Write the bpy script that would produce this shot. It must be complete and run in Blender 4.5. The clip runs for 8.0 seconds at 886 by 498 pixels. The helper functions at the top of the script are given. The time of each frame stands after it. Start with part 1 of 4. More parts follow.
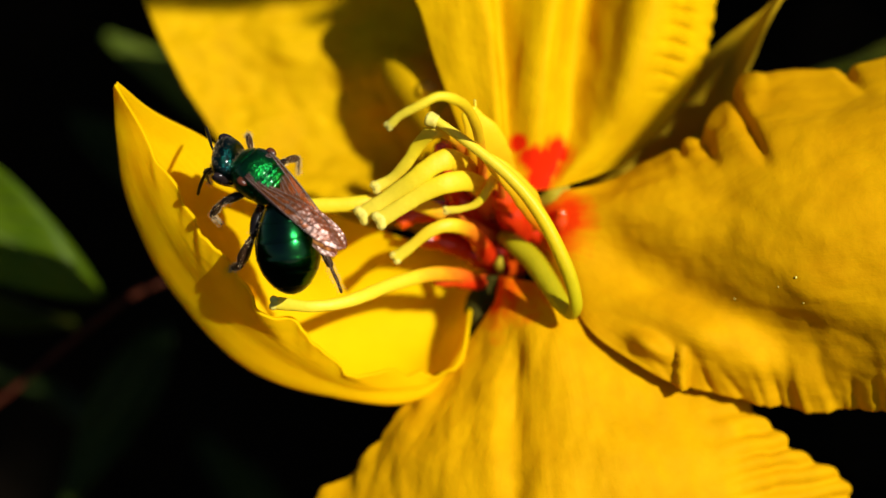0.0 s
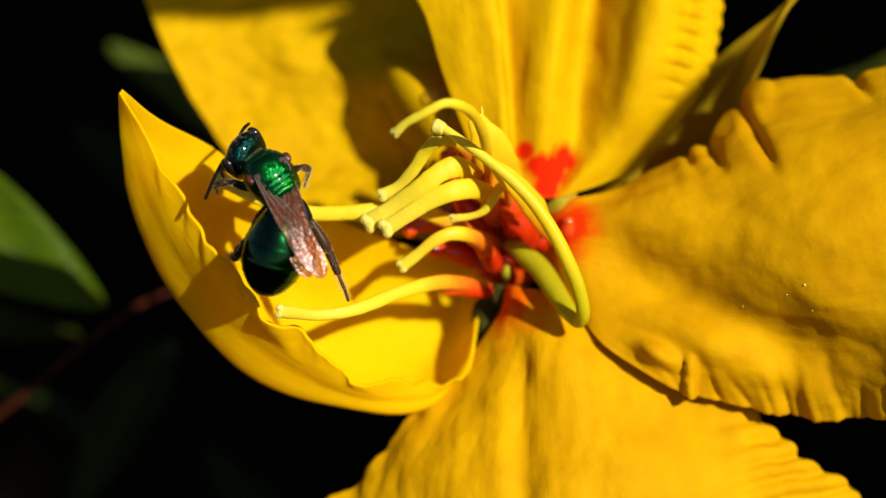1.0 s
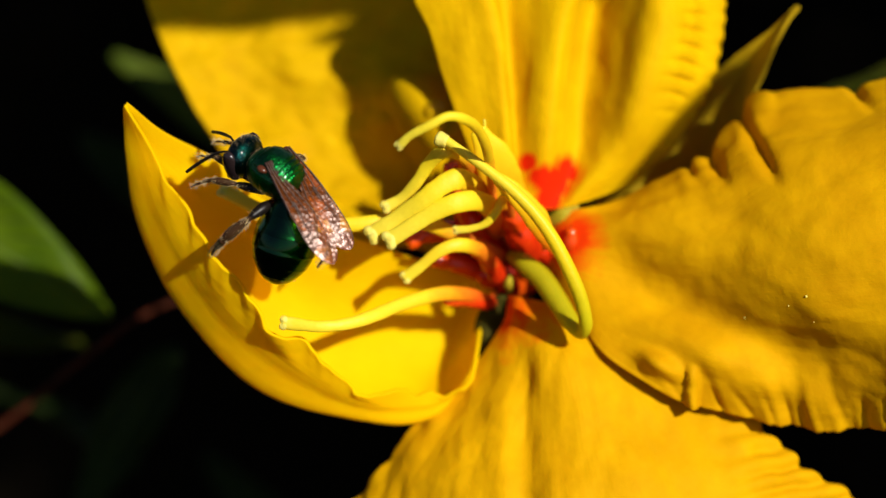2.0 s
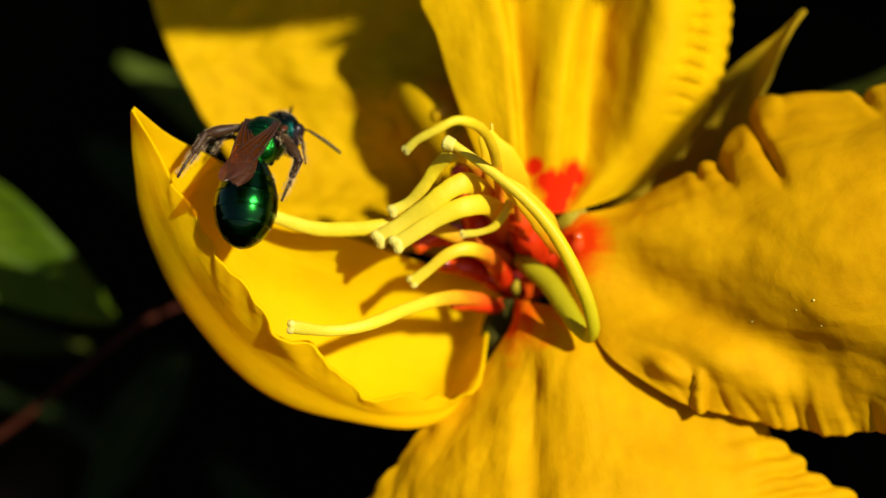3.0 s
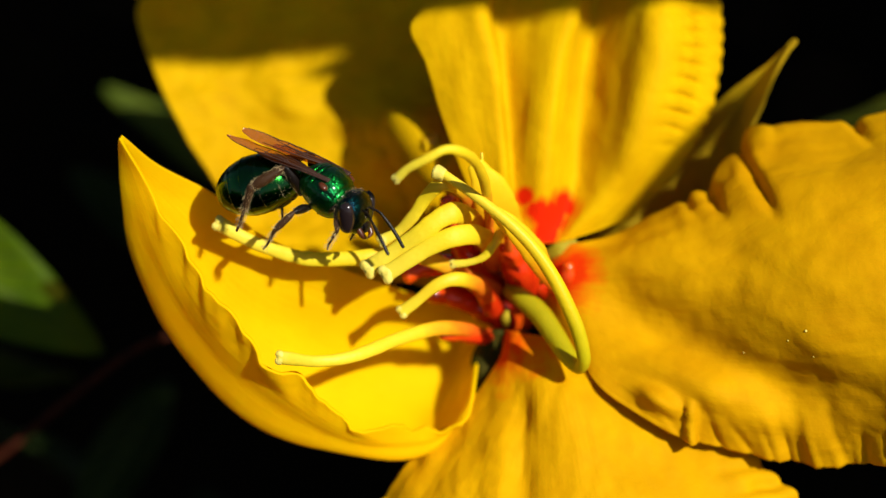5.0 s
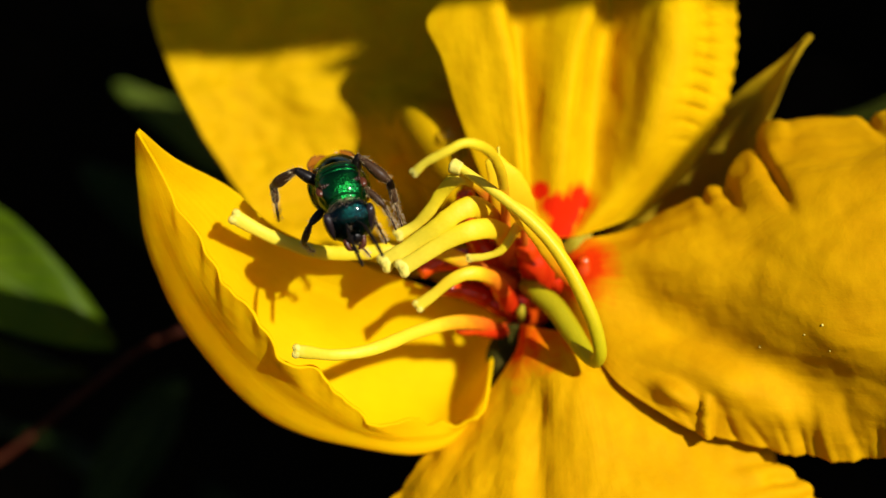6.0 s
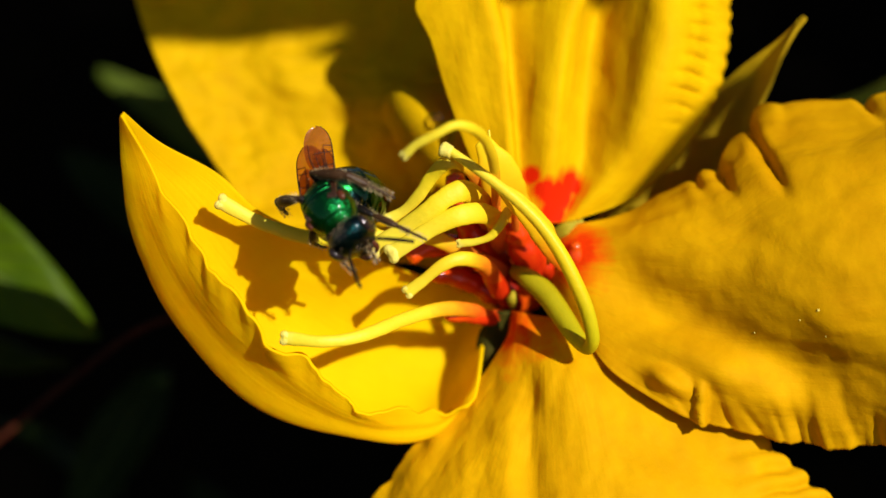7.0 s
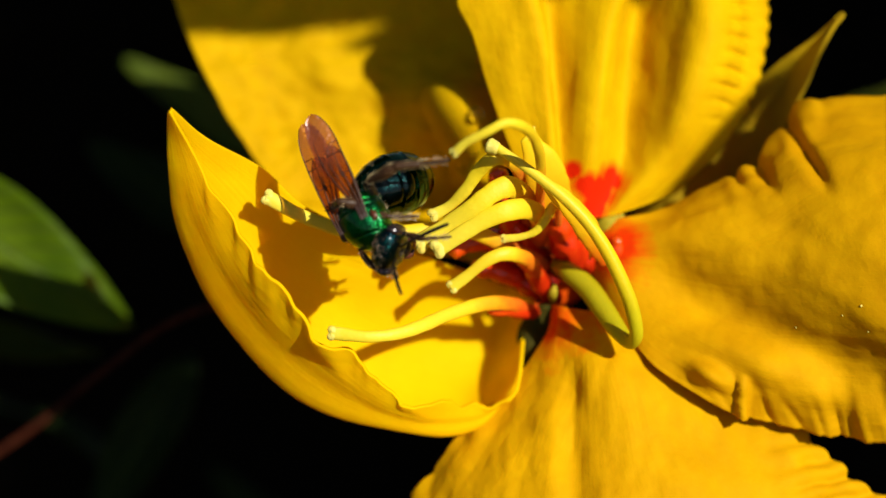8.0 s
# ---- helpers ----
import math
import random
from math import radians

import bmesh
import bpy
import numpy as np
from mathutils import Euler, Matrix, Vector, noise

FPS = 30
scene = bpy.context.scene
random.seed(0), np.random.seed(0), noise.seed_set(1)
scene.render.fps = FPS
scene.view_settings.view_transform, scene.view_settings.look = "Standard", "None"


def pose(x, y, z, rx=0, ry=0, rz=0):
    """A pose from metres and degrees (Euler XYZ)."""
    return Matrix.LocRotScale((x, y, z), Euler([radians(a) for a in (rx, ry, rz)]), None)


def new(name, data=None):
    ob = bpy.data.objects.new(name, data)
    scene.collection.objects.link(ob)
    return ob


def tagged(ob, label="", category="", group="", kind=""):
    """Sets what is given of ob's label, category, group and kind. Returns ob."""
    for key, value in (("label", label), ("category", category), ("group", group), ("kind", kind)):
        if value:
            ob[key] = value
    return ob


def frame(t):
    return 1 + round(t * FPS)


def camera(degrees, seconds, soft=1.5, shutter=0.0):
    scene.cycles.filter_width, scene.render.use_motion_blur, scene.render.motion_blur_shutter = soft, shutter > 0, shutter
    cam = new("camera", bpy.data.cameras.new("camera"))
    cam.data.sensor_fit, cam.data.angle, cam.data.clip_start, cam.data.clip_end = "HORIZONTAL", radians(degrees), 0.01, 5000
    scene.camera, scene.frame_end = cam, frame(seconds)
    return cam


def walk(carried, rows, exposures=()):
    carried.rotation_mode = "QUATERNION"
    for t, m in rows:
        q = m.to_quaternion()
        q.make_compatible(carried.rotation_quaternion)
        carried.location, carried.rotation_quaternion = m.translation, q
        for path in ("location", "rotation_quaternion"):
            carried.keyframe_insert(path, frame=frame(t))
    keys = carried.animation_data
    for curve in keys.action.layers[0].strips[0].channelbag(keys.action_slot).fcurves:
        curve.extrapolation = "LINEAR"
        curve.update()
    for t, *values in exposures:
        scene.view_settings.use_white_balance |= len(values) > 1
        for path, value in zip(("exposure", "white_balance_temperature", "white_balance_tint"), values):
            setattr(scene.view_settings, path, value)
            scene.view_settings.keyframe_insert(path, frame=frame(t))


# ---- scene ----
# A yellow flower in sun against deep shade, visited by a green metallic bee.
# All forms are laid out in millimetres in the flower's own frame (x right, y up across the
# blossom, z out of its face); BASE turns that frame into the world, MM is one millimetre.
MM = 0.001
BASE = Matrix.Translation((0, 0, 0.6)) @ Matrix.Rotation(radians(55), 4, "X")
SUN_WAY = Vector((0.50, 0.27, 0.82)).normalized()   # towards the sun, in the flower's frame

# ---- camera ----
cam = camera(24, 8.0, soft=1.4)
cam.data.dof.use_dof = True
cam.data.dof.focus_distance = 0.1148
cam.data.dof.aperture_fstop = 18.0
CAMERA_ROWS = [
    (0, 0.00, 0.00, 122.93, -0.000, 0.000, 0.000),
    (0.5, -0.20, -0.48, 122.08, 0.192, 0.008, 0.115),
    (1, -0.33, -0.51, 122.29, 0.472, 0.020, -0.077),
    (2.5, -0.47, 0.38, 123.06, 0.447, 0.086, -0.124),
    (3, -0.80, 0.15, 122.90, 0.580, 0.080, -0.153),
    (3.5, -1.18, 0.44, 123.24, 0.661, -0.059, -0.299),
    (4, -1.15, 1.20, 123.68, 0.738, -0.048, -0.459),
    (4.5, 0.21, 1.01, 122.93, 0.858, -0.013, -0.339),
    (4.7, -0.84, 0.57, 122.29, 1.197, -0.175, -0.219),
    (5.8, -1.50, -0.71, 122.35, 1.683, -0.517, -0.016),
    (6, -2.52, -0.49, 122.12, 1.558, -0.592, -0.021),
    (6.5, -2.16, -1.41, 121.24, 1.526, -0.661, 0.075),
    (7, -3.03, -1.28, 120.23, 1.567, -1.127, -0.162),
    (7.5, -6.78, 0.36, 119.94, 0.918, -1.875, -0.304),
    (8, -7.53, 0.08, 120.85, 0.761, -2.107, -0.107),
]
walk(cam, [(t, BASE @ pose(x * MM, y * MM, z * MM, rx, ry, rz)) for t, x, y, z, rx, ry, rz in CAMERA_ROWS])

# ---- light ----
sun_world = (BASE.to_3x3() @ SUN_WAY).normalized()
world = bpy.data.worlds.new("sky")
scene.world = world
world.use_nodes = True
wn = world.node_tree
sky = wn.nodes.new("ShaderNodeTexSky")
sky.sky_type = "NISHITA"
sky.sun_disc = False
sky.sun_elevation = math.asin(sun_world.z)
sky.sun_rotation = math.atan2(sun_world.x, sun_world.y)
wn.links.new(sky.outputs["Color"], wn.nodes["Background"].inputs["Color"])
wn.nodes["Background"].inputs["Strength"].default_value = 0.042
sun = new("sun", bpy.data.lights.new("sun", "SUN"))
sun.data.energy = 4.6
sun.data.angle = radians(0.53)
sun.data.color = (1.0, 0.95, 0.86)
sun.matrix_world = Matrix.Translation(sun_world * 3) @ sun_world.to_track_quat("Z", "Y").to_matrix().to_4x4()
scene.view_settings.exposure = 0.39


# ---- materials ----
class Mat:
    """A small builder for node materials."""

    def __init__(self, name):
        self.m = bpy.data.materials.new(name)
        self.m.use_nodes = True
        self.t = self.m.node_tree
        self.t.nodes.clear()
        self.out = self.t.nodes.new("ShaderNodeOutputMaterial")

    def n(self, kind, values=(), operation="", data_type="", blend_type=""):
        node = self.t.nodes.new("ShaderNode" + kind)
        if operation:
            node.operation = operation
        if data_type:
            node.data_type, node.blend_type = data_type, blend_type
        for key, value in dict(values).items():
            if isinstance(value, bpy.types.NodeSocket):
                self.t.links.new(value, node.inputs[key])
            else:
                node.inputs[key].default_value = value
        return node

    def ramp(self, fac, *stops):
        node = self.n("ValToRGB", {"Fac": fac})
        while len(node.color_ramp.elements) < len(stops):
            node.color_ramp.elements.new(0.5)
        for e, (at, c) in zip(node.color_ramp.elements, stops):
            e.position, e.color = at, (*c, 1) if len(c) == 3 else c
        return node.outputs["Color"]

    def mix(self, fac, a, b, blend="MIX"):
        node = self.n("Mix", data_type="RGBA", blend_type=blend)
        for i, v in ((0, fac), (6, a), (7, b)):
            if isinstance(v, bpy.types.NodeSocket):
                self.t.links.new(v, node.inputs[i])
            else:
                node.inputs[i].default_value = (*v, 1) if isinstance(v, tuple) and len(v) == 3 else v
        return node.outputs[2]

    def math(self, op, a, b=0.0):
        node = self.n("Math", {0: a, 1: b}, operation=op)
        return node.outputs[0]

    def noise(self, scale, detail=4.0, coords=None, rough=0.55):
        v = {"Scale": scale, "Detail": detail, "Roughness": rough}
        if coords is not None:
            v["Vector"] = coords
        else:
            v["Vector"] = self.n("TexCoord").outputs["Object"]
        return self.n("TexNoise", v).outputs["Fac"]

    def uv(self, su, sv):
        uv = self.n("TexCoord").outputs["UV"]
        return self.n("Mapping", {"Vector": uv, "Scale": (su, sv, 1)}).outputs["Vector"]

    def bump(self, height, distance, strength=1.0):
        return self.n("Bump", {"Height": height, "Distance": distance, "Strength": strength}).outputs["Normal"]

    def end(self, shader):
        self.t.links.new(shader, self.out.inputs["Surface"])
        return self.m


def petal_material(name, blotch=None, ragged=1.5, streak=34, light=(0.84, 0.53, 0.0015), deep=(0.72, 0.415, 0.001),
                   through_light=0.30, red=(0.82, 0.022, 0.002), vein=0.2, edge=(0.42, 1.2), form=(1, 1, 1), relief=0.5):
    """Thin yellow petal: fine lengthwise veins, crepe-like relief, light passing through, a red blotch at its base."""
    m = Mat(name)
    veins = m.noise(1.0, 3, m.uv(3.0, streak))
    cloud = m.noise(260, 5)
    fine = m.noise(2600, 3)
    base = m.mix(m.ramp(cloud, (0.32, (0, 0, 0)), (0.68, (1, 1, 1))), deep, light)
    base = m.mix(m.math("MULTIPLY", m.ramp(veins, (0.50, (0, 0, 0)), (0.66, (1, 1, 1))), vein), base, (0.72, 0.34, 0.001))
    if blotch is not None:
        at = None
        for *spot, radius in blotch:
            away = m.n("VectorMath", {0: m.n("TexCoord").outputs["Object"], 1: Vector(spot) * MM}, operation="SUBTRACT").outputs[0]
            away = m.n("VectorMath", {0: away, 1: form}, operation="MULTIPLY").outputs[0]
            away = m.n("VectorMath", {0: away}, operation="LENGTH").outputs["Value"]
            away = m.math("DIVIDE", away, radius * MM)
            at = away if at is None else m.math("MINIMUM", at, away)
        at = m.math("ADD", at, m.math("MULTIPLY", m.math("SUBTRACT", cloud, 0.5), ragged))
        at = m.math("ADD", at, m.math("MULTIPLY", m.math("SUBTRACT", veins, 0.5), 0.6))
        at = m.math("ADD", at, m.math("MULTIPLY", m.math("SUBTRACT", m.noise(620, 3), 0.5), ragged * 0.85))
        base = m.mix(m.ramp(at, (edge[0], (1, 1, 1)), (edge[1], (0, 0, 0))), base, red)
    height = m.math("ADD", m.math("MULTIPLY", veins, 0.38), m.math("ADD", m.math("MULTIPLY", fine, 0.25), m.math("MULTIPLY", cloud, 0.8)))
    normal = m.bump(height, 0.00022, relief)
    face = m.n("BsdfPrincipled", {"Base Color": base, "Roughness": 0.65, "Specular IOR Level": 0.03, "Normal": normal})
    back = m.n("BsdfTranslucent", {"Color": m.mix(1.0, base, (1.0, 0.92, 0.3), "MULTIPLY"), "Normal": normal})
    return m.end(m.n("MixShader", {0: through_light, 1: face.outputs[0], 2: back.outputs[0]}).outputs[0])


def soft_material(name, a, b, scale, rough=0.5, through_light=0.15, bump=0.00008, spec=0.35):
    """Plant tissue of two mottled colours."""
    m = Mat(name)
    k = m.noise(scale, 5)
    base = m.mix(m.ramp(k, (0.35, (0, 0, 0)), (0.65, (1, 1, 1))), a, b)
    normal = m.bump(m.math("ADD", k, m.math("MULTIPLY", m.noise(scale * 6, 2), 0.4)), bump)
    face = m.n("BsdfPrincipled", {"Base Color": base, "Roughness": rough, "Specular IOR Level": spec, "Normal": normal})
    back = m.n("BsdfTranslucent", {"Color": base})
    return m.end(m.n("MixShader", {0: through_light, 1: face.outputs[0], 2: back.outputs[0]}).outputs[0])


def shaded_tube_material(name, stops, scale=900, rough=0.36, gloss=0.3, tint=(0.75, 0.50, 0.01)):
    """A stamen or style whose colour runs along its length (from base 0 to tip 1)."""
    m = Mat(name)
    along = m.n("SeparateXYZ", {0: m.n("TexCoord").outputs["UV"]}).outputs["X"]
    k = m.noise(scale, 4)
    run = m.math("ADD", along, m.math("MULTIPLY", m.math("SUBTRACT", k, 0.5), 0.16))
    base = m.ramp(run, *stops)
    base = m.mix(m.math("MULTIPLY", m.noise(scale * 3, 3), 0.16), base, tint)
    normal = m.bump(m.math("ADD", k, m.math("MULTIPLY", m.noise(scale * 5, 2), 0.5)), 0.00004)
    face = m.n("BsdfPrincipled", {"Base Color": base, "Roughness": rough, "Specular IOR Level": gloss, "Normal": normal})
    back = m.n("BsdfTranslucent", {"Color": base})
    return m.end(m.n("MixShader", {0: 0.25, 1: face.outputs[0], 2: back.outputs[0]}).outputs[0])


def leaf_material(name, a, b, rough=0.42):
    m = Mat(name)
    xyz = m.n("SeparateXYZ", {0: m.n("TexCoord").outputs["UV"]})
    u, v = xyz.outputs["X"], xyz.outputs["Y"]
    side = m.math("ABSOLUTE", m.math("SUBTRACT", v, 0.5))
    ribs = m.math("SINE", m.math("MULTIPLY", m.math("SUBTRACT", u, m.math("MULTIPLY", side, 0.5)), 62.0))
    ribs = m.ramp(ribs, (0.90, (0, 0, 0)), (1.0, (1, 1, 1)))
    mid = m.ramp(side, (0.012, (1, 1, 1)), (0.03, (0, 0, 0)))
    k = m.noise(150, 5)
    base = m.mix(m.ramp(k, (0.3, (0, 0, 0)), (0.7, (1, 1, 1))), a, b)
    base = m.mix(m.math("MULTIPLY", m.math("MAXIMUM", ribs, mid), 0.35), base, (0.16, 0.22, 0.05))
    normal = m.bump(m.math("SUBTRACT", m.math("MULTIPLY", m.noise(900, 3), 0.5), m.math("MAXIMUM", ribs, mid)), 0.0002)
    face = m.n("BsdfPrincipled", {"Base Color": base, "Roughness": rough, "Specular IOR Level": 0.06, "Normal": normal})
    back = m.n("BsdfTranslucent", {"Color": m.mix(0.5, base, (0.10, 0.2, 0.01))})
    return m.end(m.n("MixShader", {0: 0.2, 1: face.outputs[0], 2: back.outputs[0]}).outputs[0])


def metal_green(name, a, b, c, rough=0.24, pits=5200, dents=0.8):
    """Beetle-like metallic cuticle: green running to blue and bronze, finely pitted."""
    m = Mat(name)
    k = m.noise(420, 3)
    base = m.ramp(k, (0.34, a), (0.5, b), (0.66, c))
    pit = m.n("TexVoronoi", {"Vector": m.n("TexCoord").outputs["Object"], "Scale": pits}).outputs["Distance"]
    normal = m.bump(m.math("ADD", pit, m.math("MULTIPLY", m.noise(2200, 3), 0.8)), 0.00004, dents)
    shine = m.math("ADD", rough, m.math("MULTIPLY", m.noise(1500, 3), 0.16))
    p = m.n("BsdfPrincipled", {"Base Color": base, "Metallic": 1.0, "Roughness": shine, "Normal": normal, "Coat Weight": 0.5,
                               "Coat Roughness": 0.07})
    return m.end(p.outputs[0])


def plain(name, color, rough=0.4, scale=1500, vary=0.4, spec=0.5, metal=0.0):
    m = Mat(name)
    k = m.noise(scale, 4)
    base = m.mix(m.math("MULTIPLY", k, vary), color, tuple(c * 0.3 for c in color))
    p = m.n("BsdfPrincipled", {"Base Color": base, "Roughness": rough, "Specular IOR Level": spec, "Metallic": metal,
                               "Normal": m.bump(k, 0.00003)})
    return m.end(p.outputs[0])


def wing_material():
    """Smoky reddish brown crinkled membrane, seen through, with a sheen towards its tip."""
    m = Mat("wing membrane")
    k = m.noise(1400, 3)
    clear = m.n("BsdfTransparent", {"Color": m.mix(k, (0.52, 0.25, 0.05), (0.74, 0.44, 0.14))})
    crinkle = m.n("TexVoronoi", {"Vector": m.n("TexCoord").outputs["Object"], "Scale": 4200.0}).outputs["Distance"]
    along = m.n("SeparateXYZ", {0: m.n("TexCoord").outputs["UV"]}).outputs["X"]
    normal = m.bump(m.math("ADD", crinkle, m.noise(2300, 3)), 0.00015, 0.4)
    film = m.n("BsdfPrincipled", {"Base Color": (0.25, 0.065, 0.006, 1), "Roughness": 0.35, "IOR": 1.5, "Specular IOR Level": 0.2, "Normal": normal})
    gloss = m.n("BsdfGlossy", {"Color": (0.95, 0.72, 0.66, 1), "Roughness": 0.42, "Normal": normal})
    skin = m.n("MixShader", {0: 0.22, 1: clear.outputs[0], 2: film.outputs[0]}).outputs[0]
    sheen = m.math("MULTIPLY", m.ramp(along, (0.45, (0.01, 0.01, 0.01)), (0.85, (1, 1, 1))), 0.15)
    return m.end(m.n("MixShader", {0: sheen, 1: skin, 2: gloss.outputs[0]}).outputs[0])


def water_material():
    m = Mat("water")
    return m.end(m.n("BsdfPrincipled", {"Base Color": (1, 1, 1, 1), "Roughness": 0.02, "IOR": 1.33, "Transmission Weight": 1.0}).outputs[0])


def soil_material():
    m = Mat("soil")
    k = m.n("TexNoise", {"Vector": m.n("TexCoord").outputs["Object"], "Scale": 40.0, "Detail": 8.0}).outputs["Fac"]
    # near-black on purpose: the deep shade behind the flower is in this colour
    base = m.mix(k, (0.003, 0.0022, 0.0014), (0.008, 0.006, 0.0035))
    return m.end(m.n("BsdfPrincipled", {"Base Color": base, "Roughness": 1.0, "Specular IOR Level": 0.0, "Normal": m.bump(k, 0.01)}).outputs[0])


STAMEN = shaded_tube_material("stamen", ((0.0, (0.72, 0.06, 0.01)), (0.17, (0.78, 0.18, 0.01)), (0.28, (0.84, 0.56, 0.006)),
                                         (0.6, (0.87, 0.69, 0.012)), (0.93, (0.89, 0.74, 0.05)), (1.0, (0.90, 0.80, 0.2))), rough=0.55)
COLUMN = shaded_tube_material("filament column", ((0.0, (0.80, 0.05, 0.003)), (0.22, (0.86, 0.24, 0.003)), (0.42, (0.88, 0.50, 0.004)), (1.0, (0.92, 0.70, 0.008))), 700, 0.5)
STAMEN_RED = shaded_tube_material("red filament", ((0.0, (0.40, 0.012, 0.003)), (0.5, (0.72, 0.035, 0.003)), (1.0, (0.86, 0.11, 0.004))), 1400, 0.2, 0.7, (0.6, 0.03, 0.004))
STAMEN_LONG_FOOT = shaded_tube_material("stamen on a long red foot", ((0.0, (0.70, 0.03, 0.004)), (0.26, (0.76, 0.07, 0.005)), (0.38, (0.84, 0.34, 0.006)), (0.48, (0.87, 0.62, 0.010)),
                                                                      (0.93, (0.89, 0.72, 0.03)), (1.0, (0.90, 0.78, 0.12))), rough=0.5)
PISTIL = shaded_tube_material("style", ((0.0, (0.34, 0.29, 0.004)), (0.30, (0.46, 0.42, 0.005)), (0.48, (0.60, 0.52, 0.006)),
                                        (0.66, (0.84, 0.62, 0.008)), (1.0, (0.88, 0.72, 0.05))), gloss=0.22, rough=0.42)
LEAF = leaf_material("leaf green", (0.038, 0.08, 0.002), (0.085, 0.13, 0.003))
# darker copy of the leaf green, with the shade painted into it
LEAF_SHADED = leaf_material("leaf shaded", (0.008, 0.016, 0.002), (0.014, 0.026, 0.003))
LEAF_MOSS = leaf_material("leaf moss", (0.022, 0.03, 0.001), (0.045, 0.05, 0.002))
LEAF_OLIVE = leaf_material("leaf olive", (0.05, 0.085, 0.008), (0.09, 0.12, 0.012))
TWIG = soft_material("twig", (0.032, 0.006, 0.002), (0.06, 0.014, 0.005), 700, 0.7, 0.0, spec=0.08)
SEPAL = soft_material("sepal", (0.52, 0.34, 0.006), (0.42, 0.265, 0.008), 500, 0.65, 0.25, spec=0.06)
SEPAL_GREEN = soft_material("green sepal", (0.035, 0.03, 0.003), (0.06, 0.05, 0.006), 500, 0.7, 0.1, spec=0.05)
LOBE = soft_material("calyx lobe", (0.34, 0.28, 0.01), (0.46, 0.36, 0.02), 900, 0.6, 0.2, spec=0.1)
GREEN_STALK = soft_material("stalk", (0.10, 0.16, 0.02), (0.16, 0.20, 0.03), 500, 0.5, 0.1)
BEE_GREEN = metal_green("green cuticle", (0.002, 0.045, 0.018), (0.003, 0.12, 0.018), (0.012, 0.21, 0.016), 0.25, 11000, 0.75)
BEE_BLUE = metal_green("blue-green cuticle", (0.001, 0.008, 0.016), (0.001, 0.026, 0.018), (0.003, 0.05, 0.012), 0.22, 12000, 0.75)
BEE_BAND = metal_green("glossy banded cuticle", (0.001, 0.018, 0.014), (0.002, 0.05, 0.012), (0.005, 0.10, 0.008), 0.11, 26000, 0.12)
BEE_BELLY = metal_green("dark belly cuticle", (0.002, 0.006, 0.007), (0.002, 0.012, 0.012), (0.003, 0.022, 0.012), 0.2, 15000, 0.3)
BEE_DARK = plain("dark cuticle", (0.008, 0.005, 0.004), 0.38, spec=0.2)
BEE_TEGULA = plain("reddish brown cuticle", (0.09, 0.022, 0.008), 0.3, spec=0.4)
BEE_EYE = plain("eye", (0.02, 0.012, 0.012), 0.18, 3000)
BEE_HAIR = plain("pale hair", (0.40, 0.29, 0.16), 0.7, 2000)
BEE_LEG = plain("brown leg", (0.05, 0.022, 0.008), 0.45, spec=0.2)
LEG_HAIR = plain("tan leg hair", (0.60, 0.44, 0.22), 0.7, 2000)
WING = wing_material()
VEIN = plain("wing vein", (0.05, 0.02, 0.012), 0.4)
WATER = water_material()


# ---- mesh tools ----
def spline(points, count):
    """Catmull-Rom through an array of points along its first axis."""
    p = np.asarray(points, float)
    p = np.concatenate([2 * p[:1] - p[1:2], p, 2 * p[-1:] - p[-2:-1]])
    s = np.linspace(0, len(p) - 3, count)
    i = np.minimum(s.astype(int), len(p) - 4)
    f = (s - i).reshape(-1, *([1] * (p.ndim - 1)))
    a, b, c, d = p[i], p[i + 1], p[i + 2], p[i + 3]
    return 0.5 * (2 * b + (c - a) * f + (2 * a - 5 * b + 4 * c - d) * f ** 2 + (3 * b - a - 3 * c + d) * f ** 3)


def fbm(p, scale, octaves=3):
    """Smooth noise, about -1 to 1, at a place in millimetres."""
    return noise.fractal(Vector(p) / scale, 1.0, 2.0, octaves)


def grid_mesh(name, xyz, material, smooth=True, close=False):
    """A mesh from an array of places (rows, columns, 3) in millimetres, with UVs along and across."""
    r, c = xyz.shape[:2]
    idx = np.arange(r * c).reshape(r, c)
    nxt = np.roll(idx, -1, 1) if close else idx[:, 1:]
    cur = idx if close else idx[:, :-1]
    quads = np.stack([cur[:-1], nxt[:-1], nxt[1:], cur[1:]], -1).reshape(-1, 4)
    me = bpy.data.meshes.new(name)
    me.from_pydata((xyz.reshape(-1, 3) * MM).tolist(), [], quads.tolist())
    uv = me.uv_layers.new(name="UVMap")
    loops = np.empty(len(me.loops), int)
    me.loops.foreach_get("vertex_index", loops)
    uv.data.foreach_set("uv", np.stack([loops // c / (r - 1), loops % c / max(c - 1, 1)], -1).ravel())
    me.materials.append(material)
    me.polygons.foreach_set("use_smooth", [smooth] * len(me.polygons))
    me.update()
    return me


def grid_normals(xyz):
    du, dv = np.gradient(xyz, axis=0), np.gradient(xyz, axis=1)
    n = np.cross(du, dv)
    return n / np.maximum(np.linalg.norm(n, axis=-1, keepdims=True), 1e-9)


def attach(name, me, parent, label=""):
    ob = new(name, me)
    ob.parent = parent
    return tagged(ob, label)


def tube_grid(points, radii, count=40, ring=14, flat=1.0, flat_way=(0, 0, 1), cap=True, uneven=0.0):
    """A round or flattened tube along a spline, with rounded ends, as an array of places."""
    p = spline(points, count)
    r = spline(np.asarray(radii, float).reshape(-1, 1), count)[:, 0]
    tang = np.gradient(p, axis=0)
